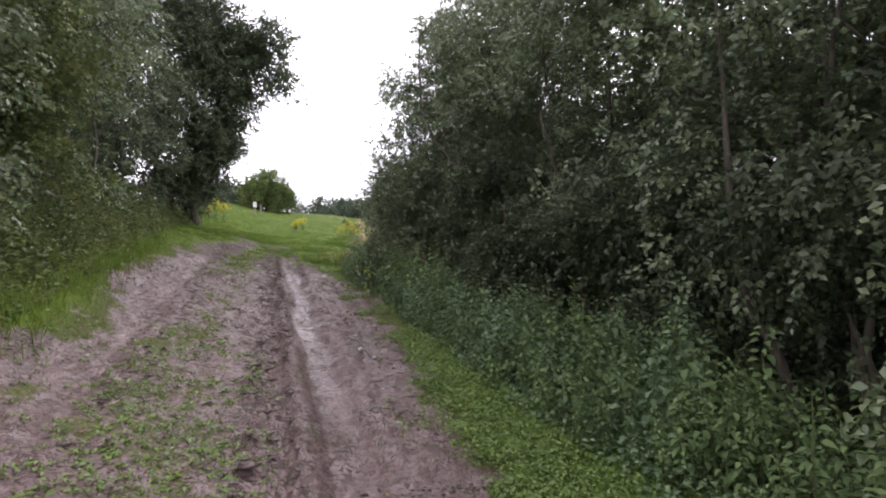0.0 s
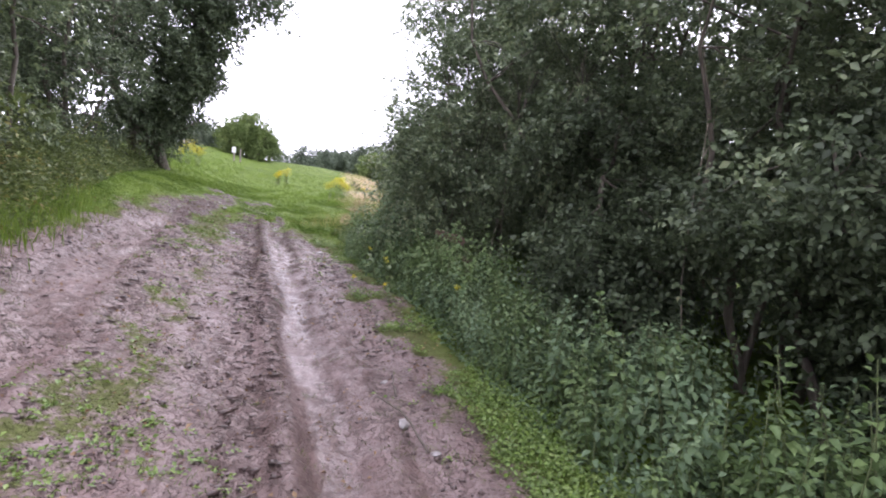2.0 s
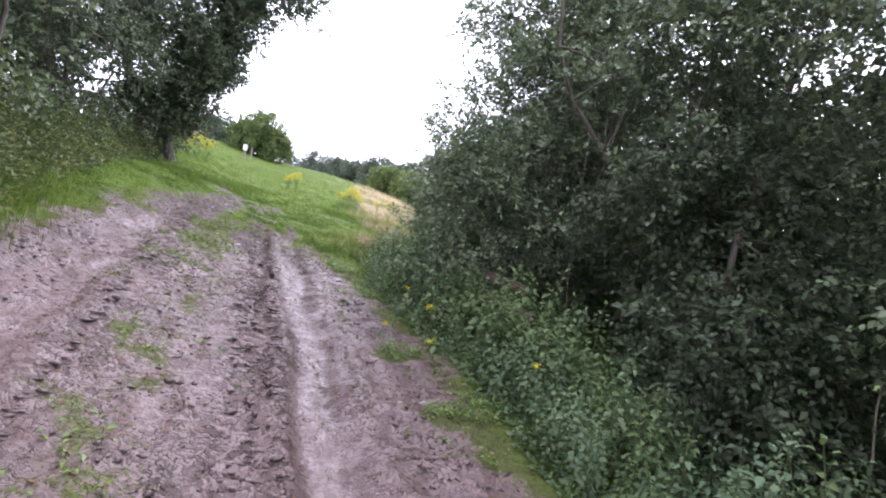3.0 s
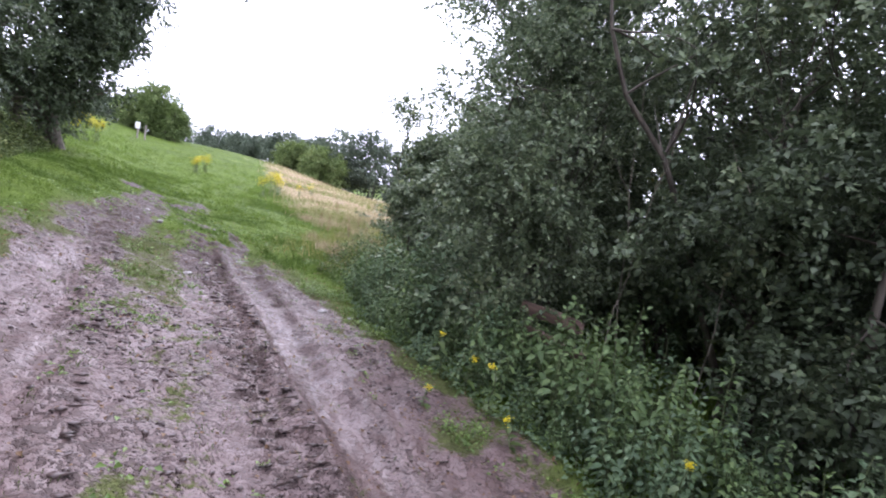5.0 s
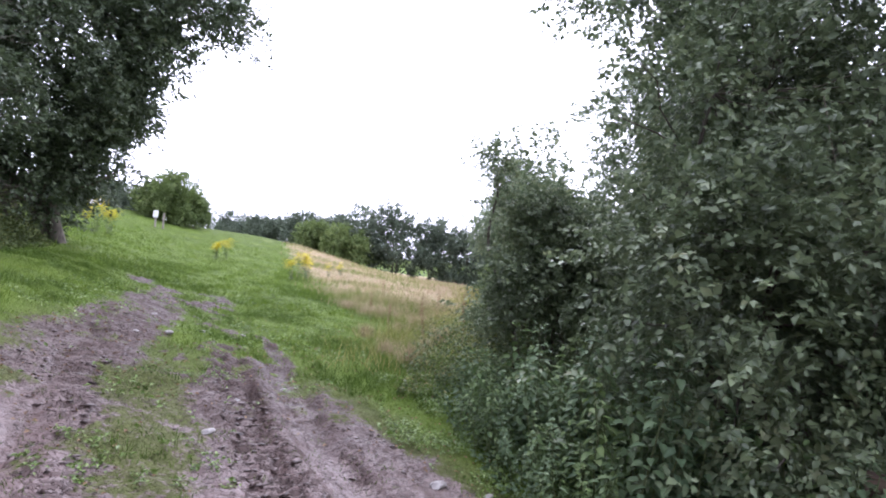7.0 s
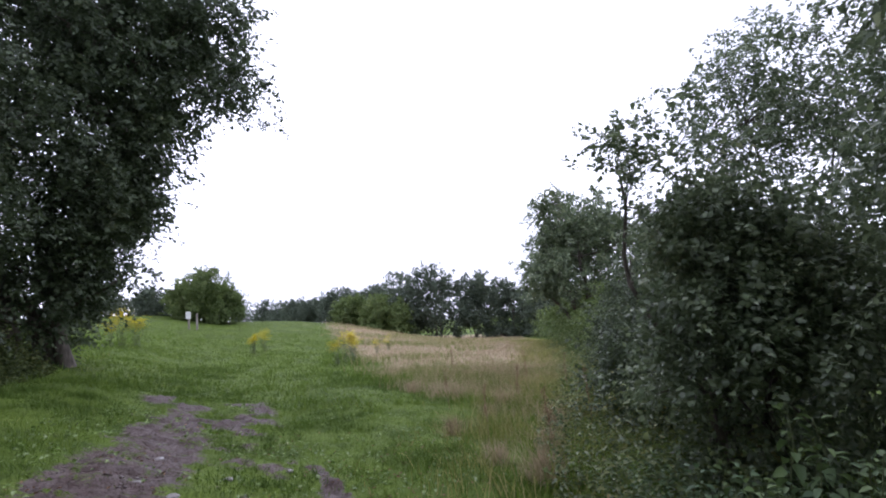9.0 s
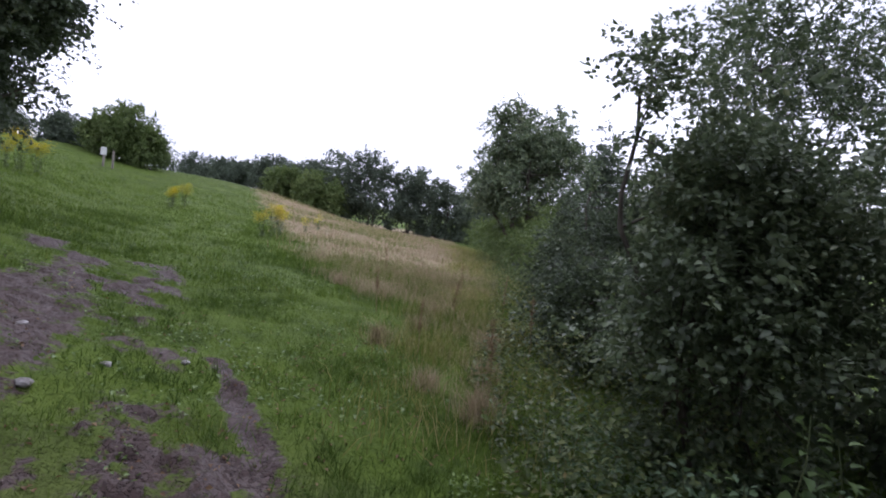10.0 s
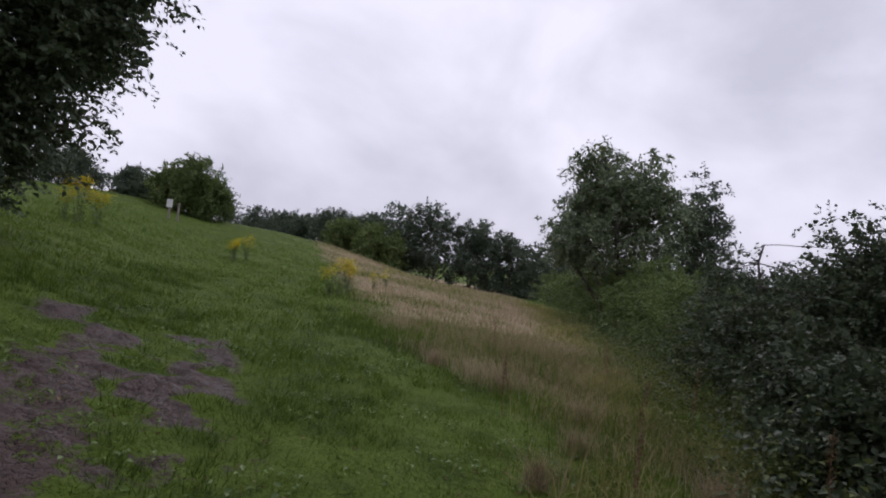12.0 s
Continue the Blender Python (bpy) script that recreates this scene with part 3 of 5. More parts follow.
v, f = blades(rng, x1, y1, hgt, rng.uniform(0.010, 0.022, len(x1)), 0.6)
tagged(part("field_grass", mesh_from("field_grass", v, f, M_BLADE)), "green grass on the rising field path", "grass", kind="stuff")


def hay_keep(x, y):
    return smooth(-0.6, 1.1, x - np.interp(y, HAY_Y, HAY_X) + 1.3 * (value_noise(x, y, 0.9, 41) - 0.5)) * smooth(13.0, 16.5, y) * smooth(0.3, np.interp(y, [24, 45], [-1.0, -0.5]), x - np.interp(y, FOOT_Y, FOOT_X)) * (0.35 + 0.65 * smooth(0.3, 0.6, value_noise(x, y, 0.45, 44)))


x1, y1 = scatter(rng, 95000, -4.5, 1.5, 13, 26, hay_keep)
hgt = rng.uniform(0.12, 0.36, len(x1)) * (0.6 + 0.8 * value_noise(x1, y1, 0.9, 42))
v, f = blades(rng, x1, y1, hgt, rng.uniform(0.003, 0.007, len(x1)), 0.7, True)
tagged(part("meadow_hay", mesh_from("meadow_hay", v, f, M_HAY)), "tall dry straw-coloured meadow grass beside the path", "grass", kind="stuff")
x1, y1 = scatter(rng, 34000, -4.5, 1.5, 12.2, 26, lambda x, y: smooth(-0.9, 0.6, x - np.interp(y, HAY_Y, HAY_X) + (value_noise(x, y, 0.7, 45) - 0.5)) * smooth(12, 14, y) * smooth(0.7, 0.0, x - np.interp(y, FOOT_Y, FOOT_X)))
hgt = rng.uniform(0.12, 0.34, len(x1)) * (0.6 + 0.8 * value_noise(x1, y1, 0.9, 43))
v, f = blades(rng, x1, y1, hgt, rng.uniform(0.004, 0.009, len(x1)), 0.7, True)
tagged(part("meadow_grass", mesh_from("meadow_grass", v, f, M_BLADE)), "long green grass mixed into the dry meadow", "grass", kind="stuff")
x1, y1 = scatter(rng, 70000, -9, 12, 25, 75, lambda x, y: hay_keep(x, y) * smooth(80, 26, y))
hgt = rng.uniform(0.12, 0.32, len(x1))
v, f = blades(rng, x1, y1, hgt, rng.uniform(0.012, 0.028, len(x1)), 0.35)
rng_far = np.random.default_rng(12)
tagged(part("far_hay", mesh_from("far_hay", v, f, M_HAY)), "pale dry grass on the far meadow slope", "grass", kind="stuff")

x1, y1 = scatter(rng_far, 60000, -9, 12, 24, 70, lambda x, y: smooth(0.45, 0.7, value_noise(x, y, 2.4, 46)) * smooth(-1.5, 0.5, x - np.interp(y, HAY_Y, HAY_X)) * smooth(0.7, 0.0, x - np.interp(y, FOOT_Y, FOOT_X)) * smooth(75, 26, y))
v, f = blades(rng_far, x1, y1, rng_far.uniform(0.12, 0.34, len(x1)), rng_far.uniform(0.012, 0.028, len(x1)), 0.4)
tagged(part("far_meadow_grass", mesh_from("far_meadow_grass", v, f, M_BLADE)), "patches of green grass in the far dry meadow", "grass", kind="stuff")

# ---- hedges ----
NEAR = "hedge beside the track"
# right side, from behind the camera to the open meadow: x, y, blobs over the ground, leaves
SHRUBS_R = [
    ("hazel_shrub", "dense dark green hazel shrub overhanging a nettle bed", 3.9, -1.2, [(3.6, -1.2, 2.0, 1.7, 1.7, 2.0), (4.3, -1.4, 4.4, 1.7, 1.6, 1.8), (4.0, 0.2, 6.0, 1.5, 1.6, 1.4)], 300, 50, M_HEDGE),
    ("hazel_shrub", "dense dark green hazel shrub overhanging a nettle bed", 3.5, 1.6, [(3.1, 1.6, 1.7, 1.35, 1.6, 1.8), (3.7, 1.7, 4.2, 1.6, 1.7, 1.8), (3.9, 2.4, 5.9, 1.5, 1.6, 1.4)], 560, 60, M_HEDGE),
    ("bramble_thicket", "tangled dark bramble thicket with broad leaves", 3.0, 3.7, [(3.5, 3.6, 1.0, 0.7, 1.2, 0.9), (2.9, 4.2, 2.1, 1.0, 1.2, 0.8)], 420, 58, M_IVY),
    ("hawthorn_shrub", "tall dark green hawthorn leaning over the hedge", 3.2, 4.8, [(2.9, 4.8, 2.6, 1.4, 1.5, 1.7), (3.0, 4.7, 4.6, 1.6, 1.6, 1.6), (3.6, 5.2, 6.2, 1.5, 1.5, 1.3)], 440, 58, M_HEDGE),
    ("bramble_thicket", "tangled dark bramble thicket with broad leaves", 2.2, 6.4, [(2.6, 6.2, 1.1, 0.7, 1.2, 0.9), (2.0, 6.9, 2.0, 0.95, 1.2, 0.75)], 420, 58, M_IVY),
    ("hawthorn_shrub", "tall dark green hawthorn leaning over the hedge", 2.4, 7.6, [(2.0, 7.5, 2.7, 1.3, 1.4, 1.6), (2.2, 7.8, 4.8, 1.6, 1.5, 1.5), (2.8, 8.2, 6.3, 1.4, 1.4, 1.2)], 440, 58, M_HEDGE),
    ("bramble_thicket", "tangled bramble thicket growing over a fallen fence", 1.2, 9.0, [(1.15, 8.8, 0.9, 0.7, 1.1, 0.8), (1.1, 9.6, 2.1, 0.95, 1.2, 0.9)], 420, 58, M_IVY),
    ("hawthorn_shrub", "tall dark green hawthorn leaning over the hedge", 1.5, 10.4, [(1.1, 10.3, 2.7, 1.2, 1.3, 1.5), (1.2, 10.8, 4.6, 1.5, 1.4, 1.5), (1.9, 11.0, 6.0, 1.4, 1.4, 1.2)], 440, 58, M_HEDGE),
    ("dogwood_shrub", "rounded leafy green shrub at the edge of the track", -0.4, 11.9, [(-0.7, 11.8, 1.4, 0.9, 1.1, 1.1), (-0.3, 12.2, 2.6, 1.0, 1.1, 1.0)], 420, 60, M_HEDGE),
    ("field_maple", "upright green field maple with an overhanging branch", 0.3, 13.2, [(0.35, 13.2, 3.0, 1.0, 1.2, 1.3), (0.35, 13.3, 4.2, 0.9, 1.1, 0.8), (0.7, 13.4, 5.4, 1.1, 1.2, 1.0), (0.3, 13.4, 1.8, 1.1, 1.1, 1.2), (0.9, 13.6, 4.0, 1.1, 1.1, 1.3), (-0.85, 13.7, 4.45, 0.55, 0.45, 0.35), (0.0, 13.7, 5.6, 0.7, 0.7, 0.7), (1.3, 14.3, 3.0, 1.0, 1.0, 1.3), (1.4, 14.4, 4.8, 1.0, 1.0, 1.2), (-0.75, 13.2, 3.7, 0.5, 0.3, 0.22)], 1050, 58, M_HEDGE),
    ("elder_shrub", "bushy green elder with thin upright shoots at the hedge end", -1.0, 15.0, [(-1.1, 14.8, 0.75, 0.6, 0.75, 0.75), (-0.85, 15.0, 1.45, 0.6, 0.65, 0.65), (-0.95, 15.1, 1.95, 0.42, 0.4, 0.35), (-1.45, 15.2, 2.4, 0.24, 0.22, 0.5), (-1.08, 15.2, 2.45, 0.22, 0.2, 0.45)], 360, 58, M_HEDGE),
    ("hawthorn_shrub", "slender hawthorn standing behind the hedge end", 2.0, 17.6, [(1.8, 17.6, 2.2, 1.1, 1.2, 1.6), (2.1, 18.0, 4.2, 1.1, 1.1, 1.3)], 430, 54, M_HEDGE),
    ("bramble_thicket", "low sprawling bramble bank at the meadow edge", 0.9, 18.9, [(0.7, 18.7, 0.7, 1.0, 1.2, 0.7), (1.5, 19.6, 1.3, 1.0, 1.2, 0.9), (1.7, 20.2, 2.1, 0.8, 1.0, 0.6), (2.1, 19.2, 2.3, 0.9, 1.0, 0.9)], 600, 58, M_IVY),
    ("bramble_thicket", "low sprawling bramble bank at the meadow edge", 0.0, 17.9, [(-0.35, 17.4, 0.5, 0.7, 0.9, 0.55), (0.3, 18.4, 0.75, 0.8, 1.0, 0.7)], 380, 54, M_IVY),
    ("bramble_thicket", "low sprawling bramble bank at the meadow edge", 1.5, 21.4, [(1.3, 21.2, 0.9, 1.1, 1.3, 0.9), (1.7, 21.6, 2.0, 0.9, 1.1, 0.6), (2.1, 22.0, 1.7, 1.1, 1.2, 0.8)], 480, 54, M_IVY),
    ("bramble_thicket", "low sprawling bramble bank at the meadow edge", 2.7, 24.6, [(2.5, 24.4, 0.8, 1.2, 1.5, 0.8), (3.2, 25.2, 1.3, 1.2, 1.4, 0.7)], 320, 46, M_GORSE),
]
for k, (name, label, x, y, blobs, clumps, per, mat) in enumerate(SHRUBS_R):
    z0 = float(base_height(x, y))
    blobs = [(a, b, c + z0, d, e, g) for a, b, c, d, e, g in blobs]
    woody(name, label, "shrub", NEAR, x, y, blobs, 4, clumps, int(per * (1.75 if 1 < y < 15.5 else 1.3)), 0.36, 0.049 if 11 < y < 15.5 else 0.053, mat, 100 + k, 0.045, twigs=110, gap=0.4 if 11 < y < 16 else 0.65)

# thin multi-stemmed trees that stand behind the right hedge and let the sky through
for k, (x, y, h) in enumerate([(4.9, 3.2, 7.2), (4.6, 6.6, 7.6), (3.8, 9.4, 7.4), (2.6, 12.6, 7.2)]):
    z0 = float(base_height(x, y))
    blobs = [(x - 0.3, y, z0 + h * 0.55, 1.5, 1.6, 1.3), (x + 0.2, y + 0.4, z0 + h * 0.75, 1.7, 1.7, 1.3), (x, y - 0.3, z0 + h * 0.92, 1.3, 1.4, 0.9)]
    woody("ash_tree", "slim dark-stemmed ash tree with an open thin crown", "tree", "trees behind the hedge", x, y, blobs, 6, 330, 44, 0.48, 0.08, M_HEDGE, 200 + k, 0.06, twigs=140, inner=0.4, gap=0.45)

# lower growth behind the front of the right hedge
for k, (x, y, r, h) in enumerate([(4.6, 1.8, 1.3, 2.6), (4.4, 5.0, 1.4, 3.4), (3.7, 7.9, 1.4, 3.4), (3.3, 10.6, 1.4, 3.3), (2.6, 13.6, 1.3, 2.6), (1.6, 12.0, 1.0, 2.0), (1.4, 15.4, 1.2, 2.6)]):
    z0 = float(base_height(x, y))
    woody("hazel_shrub", "shaded hazel regrowth deep inside the hedge", "shrub", "growth behind the hedge", x, y,
          [(x, y, z0 + h * 0.35, r, r * 1.3, h * 0.4), (x + 0.2, y + 0.4, z0 + h * 0.7, r * 0.9, r * 1.1, h * 0.35)], 4, 320, 44, 0.42, 0.080, M_LIGHTLEAF if k % 3 == 1 else M_HEDGE, 240 + k, 0.04, twigs=50)

# a deeper belt of trees that closes the wood behind the right hedge; its shade is put into the dark leaf colour
for k, (x, y, h) in enumerate([(6.6, -0.5, 4.8), (6.9, 2.6, 5.0), (6.6, 5.6, 5.4), (6.2, 8.6, 5.4), (5.4, 11.4, 5.2), (4.3, 14.2, 4.6)]):
    z0 = float(base_height(x, y))
    woody("hazel_tree", "hazel tree deep in the wood behind the hedge, its leaves coloured darker for shade", "tree", "belt behind the hedge", x, y,
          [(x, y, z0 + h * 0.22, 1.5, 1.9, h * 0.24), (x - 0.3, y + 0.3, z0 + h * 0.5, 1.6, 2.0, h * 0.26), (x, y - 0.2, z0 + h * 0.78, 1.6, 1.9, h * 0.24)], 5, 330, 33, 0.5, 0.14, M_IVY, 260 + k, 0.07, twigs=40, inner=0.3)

# left side
SHRUBS_L = [
    ("hazel_shrub", "dense green hazel shrub on the grassy bank", -6.2, -1.5, [(-6.0, -1.5, 2.0, 1.6, 2.0, 2.0), (-6.6, -1.5, 4.4, 1.7, 2.0, 1.8)], 220, 46, M_HEDGE),
    ("hazel_shrub", "tall dense hedge shrub with reddish dead growth inside", -6.0, 2.6, [(-5.9, 2.6, 2.0, 1.6, 1.8, 2.0), (-6.2, 2.8, 4.6, 1.8, 1.9, 2.0)], 320, 56, M_HEDGE),
    ("hazel_shrub", "tall dense hedge shrub with reddish dead growth inside", -6.3, 6.0, [(-6.2, 6.0, 1.9, 1.4, 1.7, 1.9), (-6.4, 6.2, 4.2, 1.6, 1.8, 1.9), (-6.6, 6.4, 6.4, 1.6, 1.7, 1.5)], 480, 56, M_HEDGE),
    ("hawthorn_shrub", "light green hawthorn with yellowing leaves on the bank", -6.9, 8.8, [(-6.7, 8.8, 1.6, 1.1, 1.4, 1.6), (-6.8, 9.0, 3.6, 1.4, 1.5, 1.7), (-7.2, 9.2, 5.8, 1.5, 1.6, 1.6)], 460, 56, M_LIGHTLEAF),
    ("hazel_shrub", "tall dense hedge shrub shading the grass verge", -8.0, 12.0, [(-7.9, 12.0, 1.8, 1.3, 1.6, 1.8), (-7.9, 12.2, 4.2, 1.6, 1.7, 1.9), (-8.3, 12.4, 6.4, 1.6, 1.7, 1.5)], 440, 52, M_HEDGE),
    ("ivy_thicket", "dark ivy-clad thicket at the back of the verge", -9.1, 15.6, [(-8.9, 15.6, 1.8, 1.3, 1.7, 1.8), (-9.1, 15.8, 4.2, 1.6, 1.8, 1.8), (-9.4, 15.9, 6.6, 1.6, 1.7, 1.6)], 400, 52, M_IVY),
    ("ivy_thicket", "dark ivy-clad thicket at the back of the verge", -10.3, 19.2, [(-10.2, 19.2, 1.7, 1.3, 1.7, 1.7), (-10.3, 19.4, 4.0, 1.6, 1.8, 1.8)], 340, 50, M_IVY),
]
for k, (name, label, x, y, blobs, clumps, per, mat) in enumerate(SHRUBS_L):
    z0 = float(base_height(x, y))
    blobs = [(a, b, c + z0, d, e, g) for a, b, c, d, e, g in blobs] + [(x - 1.5, y + 0.4, z0 + 2.2, 1.0, 1.9, 2.2), (x - 1.8, y - 0.2, z0 + 5.0, 1.0, 1.9, 2.0)]
    woody(name, label, "shrub", "hedge on the bank", x, y, blobs, 4, int(clumps * 1.35), int(per * 1.2), 0.40, 0.075, mat, 300 + k, 0.05, twigs=110)
# belt behind the bank hedge: darker leaves than the front hazels, shade put into colour
for k, (x, y, h) in enumerate([(-9.0, 0.5, 7.8), (-9.2, 4.4, 8.2), (-9.6, 8.2, 8.2), (-10.4, 12.0, 8.0), (-11.6, 16.0, 8.2), (-12.6, 20.0, 8.4)]):
    z0 = float(base_height(x, y))
    woody("hazel_tree", "tall hazel tree standing behind the bank hedge, its leaves coloured darker for shade", "tree", "belt behind the bank", x, y,
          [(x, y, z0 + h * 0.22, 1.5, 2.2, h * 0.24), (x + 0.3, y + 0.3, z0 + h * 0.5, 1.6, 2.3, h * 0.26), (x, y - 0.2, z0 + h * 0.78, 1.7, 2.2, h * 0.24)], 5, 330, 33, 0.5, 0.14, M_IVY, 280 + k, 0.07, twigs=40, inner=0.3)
z0 = float(base_height(-10.3, 22.7))
woody("oak_tree", "large dark oak tree with drooping outer branches at the field edge", "tree", "", -10.3, 22.7,
      [(-10.8, 22.7, z0 + 1.0, 1.1, 1.4, 1.2), (-10.05, 22.9, z0 + 2.9, 1.7, 1.8, 1.65), (-10.0, 22.9, z0 + 4.6, 1.8, 2.0, 1.7), (-9.9, 23.2, z0 + 6.8, 2.1, 2.3, 1.9), (-10.4, 23.0, z0 + 9.0, 2.2, 2.2, 1.6), (-7.15, 23.6, z0 + 5.75, 0.9, 0.95, 0.65), (-7.35, 23.6, z0 + 7.4, 0.9, 0.95, 0.8), (-8.35, 23.4, z0 + 4.75, 0.8, 0.9, 0.7), (-8.5, 23.4, z0 + 6.5, 1.3, 1.3, 1.4), (-8.85, 23.1, z0 + 2.35, 0.5, 0.8, 0.75), (-9.8, 22.8, z0 + 2.0, 0.55, 0.9, 0.75), (-9.15, 23.1, z0 + 3.2, 0.7, 1.0, 0.9)],
      4, 1700, 66, 0.46, 0.095, M_IVY, 401, 0.20, twigs=320, inner=0.18, gap=0.4)

# ---- far trees and scrub ----

def lumps(seed, x, y, z0, r, h, n=13, low=0.1):
    """A rounded crown as a core with uneven lumps budding out of it, from near the ground to the top."""
    rng = np.random.default_rng(seed)
    out = [(x, y, z0 + h * 0.40, r * 0.78, r * 0.78, h * 0.38), (x, y, z0 + h * 0.62, r * 0.62, r * 0.62, h * 0.30)]
    for k in range(n):
        a, t = rng.uniform(0, 2 * np.pi), low + (0.86 - low) * (k + 0.5) / n
        reach = r * 0.72 * math.sqrt(max(1 - (t * 1.05) ** 2.2, 0.02)) * rng.uniform(0.75, 1.1)
        q = r * rng.uniform(0.26, 0.42)
        out.append((x + reach * math.cos(a), y + reach * math.sin(a), z0 + h * t, q, q, min(q * 0.9, h * 0.16)))
    return out


for k, (x, y, r, h) in enumerate([(4.4, 29.0, 1.9, 2.3), (5.6, 33.0, 2.1, 2.5), (6.6, 38.0, 2.4, 2.7), (8.2, 44.0, 2.6, 2.8), (10.0, 52.0, 3.0, 3.0)]):
    z0 = float(base_height(x, y))
    woody("scrub_bush", "rounded light green scrub bush at the meadow edge", "bush", "scrub along the meadow", x, y,
          [(x, y, z0 + h * 0.4, r, r * 1.3, h * 0.45), (x + 0.6, y + 1.0, z0 + h * 0.62, r * 0.8, r, h * 0.4)], 4, 330, 44, 0.40, 0.095, M_GORSE, 500 + k, 0.04, twigs=25, gap=0.6)
woody("field_oak", "broad leafy oak standing above the scrub", "tree", "", 5.8, 36.2,
      lumps(519, 5.6, 36.2, float(base_height(5.6, 36.2)) + 1.6, 2.95, 5.9, 15, 0.2), 5, 900, 44, 0.34, 0.12, M_HEDGE, 520, 0.16, twigs=120, gap=0.55)
woody("willow_tree", "grey-green willow with ragged upright shoots", "tree", "", 9.7, 37.0,
      lumps(522, 9.6, 37.0, float(base_height(9.6, 37.0)) + 1.4, 1.5, 5.4, 12, 0.15) + [(9.3, 37.0, 6.6, 0.3, 0.3, 0.6), (10.2, 37.0, 6.9, 0.35, 0.35, 0.7)], 5, 330, 44, 0.30, 0.11, M_FARLEAF, 521, 0.09, twigs=110, gap=0.5)

FAR = [(1.9, 73.0, 3.1, 8.5), (-1.8, 74.0, 3.1, 7.2), (5.7, 72.0, 3.0, 7.4), (9.3, 70.0, 2.7, 6.1), (12.2, 66.0, 2.9, 5.9), (15.6, 63.0, 3.3, 5.6), (19.5, 61.0, 3.8, 5.6),
       (-5.2, 84.0, 2.9, 6.0), (-9.4, 92.0, 3.4, 5.2), (-13.4, 97.0, 3.4, 4.4), (-16.6, 101.0, 3.6, 4.2), (-22.0, 110.0, 4.4, 4.6), (-31.0, 150.0, 5.0, 6.2), (-38.0, 152.0, 6.0, 7.0),
       (-3.6, 71.0, 2.4, 3.6), (-7.6, 80.0, 2.4, 3.4), (24.0, 58.0, 4.2, 5.6), (29.0, 52.0, 4.6, 6.0)]
for k, (x, y, r, h) in enumerate(FAR):
    woody("far_tree", "rounded dark green tree in the far field boundary", "tree", "far field boundary", x, y,
          lumps(540 + k, x, y, float(base_height(x, y)), r, h * 0.97), 3, 290, 33, 0.55, 0.24, M_GORSE if k in (14, 15) else M_FARLEAF, 540 + k, 0.12, twigs=12, gap=0.7)
for k, (x, y, r, h) in enumerate([(-15.9, 52.0, 2.15, 3.9), (-14.6, 51.4, 1.25, 2.6), (-17.6, 52.4, 1.3, 2.6), (-21.0, 57.0, 1.9, 1.9), (-24.5, 54.0, 2.6, 2.4)]):
    woody("hawthorn_bush", "round green hawthorn bush on the crest of the field", "bush", "bushes on the crest", x, y,
          lumps(580 + k, x, y, float(base_height(x, y)), r, h, 11), 4, 300, 44, 0.34, 0.14, M_GORSE if k < 3 else M_FARLEAF, 580 + k, 0.06, twigs=20, gap=0.5)

# ---- the nettle bed at the foot of the right hedge ----
def nettle(rng, height):
    """Two or three upright nettle stems with paired drooping toothed leaves. Returns stem lines and leaf arrays."""
    lines, ps, axs, nos, ls = [], [], [], [], []
    for s in range(int(rng.integers(4, 7))):
        foot = np.array([rng.normal(0, 0.13), rng.normal(0, 0.13), -0.03])
        h = height * rng.uniform(0.75, 1.1)
        top = foot + np.array([rng.normal(0, 0.10), rng.normal(0, 0.10), h])
        line = bent_line(rng, foot, top, 0.005, 0.002, 6, 0.10)
        lines.append(line)
        nodes = int(h / 0.038)
        turn = rng.uniform(0, np.pi)
        for k in range(nodes):
            t = 0.16 + 0.84 * (k + 0.5) / nodes
            at = np.array([np.interp(t, np.linspace(0, 1, len(line)), line[:, q]) for q in range(3)])
            size = (0.036 + 0.034 * np.sin(np.pi * min(t * 0.95, 1.0))) * rng.uniform(0.75, 1.25)
            for e in (0, np.pi):
                a = turn + k * np.pi / 2 + e + rng.normal(0, 0.45)
                out = np.array([np.cos(a), np.sin(a), 0])
                ps.append(at + out * 0.025)
                axs.append(out + np.array([0, 0, rng.normal(-0.35 + 0.7 * (t > 0.88), 0.35)]))
                nos.append(np.array([0, 0, 1.0]) + out * 0.3 + rng.normal(0, 0.3, 3))
                ls.append(size)
    ls = np.array(ls)
    v, f = leaf_arrays(np.array(ps), np.array(axs), np.array(nos), ls * 0.95, ls * 0.31, 0.4, True)
    return lines, v, f


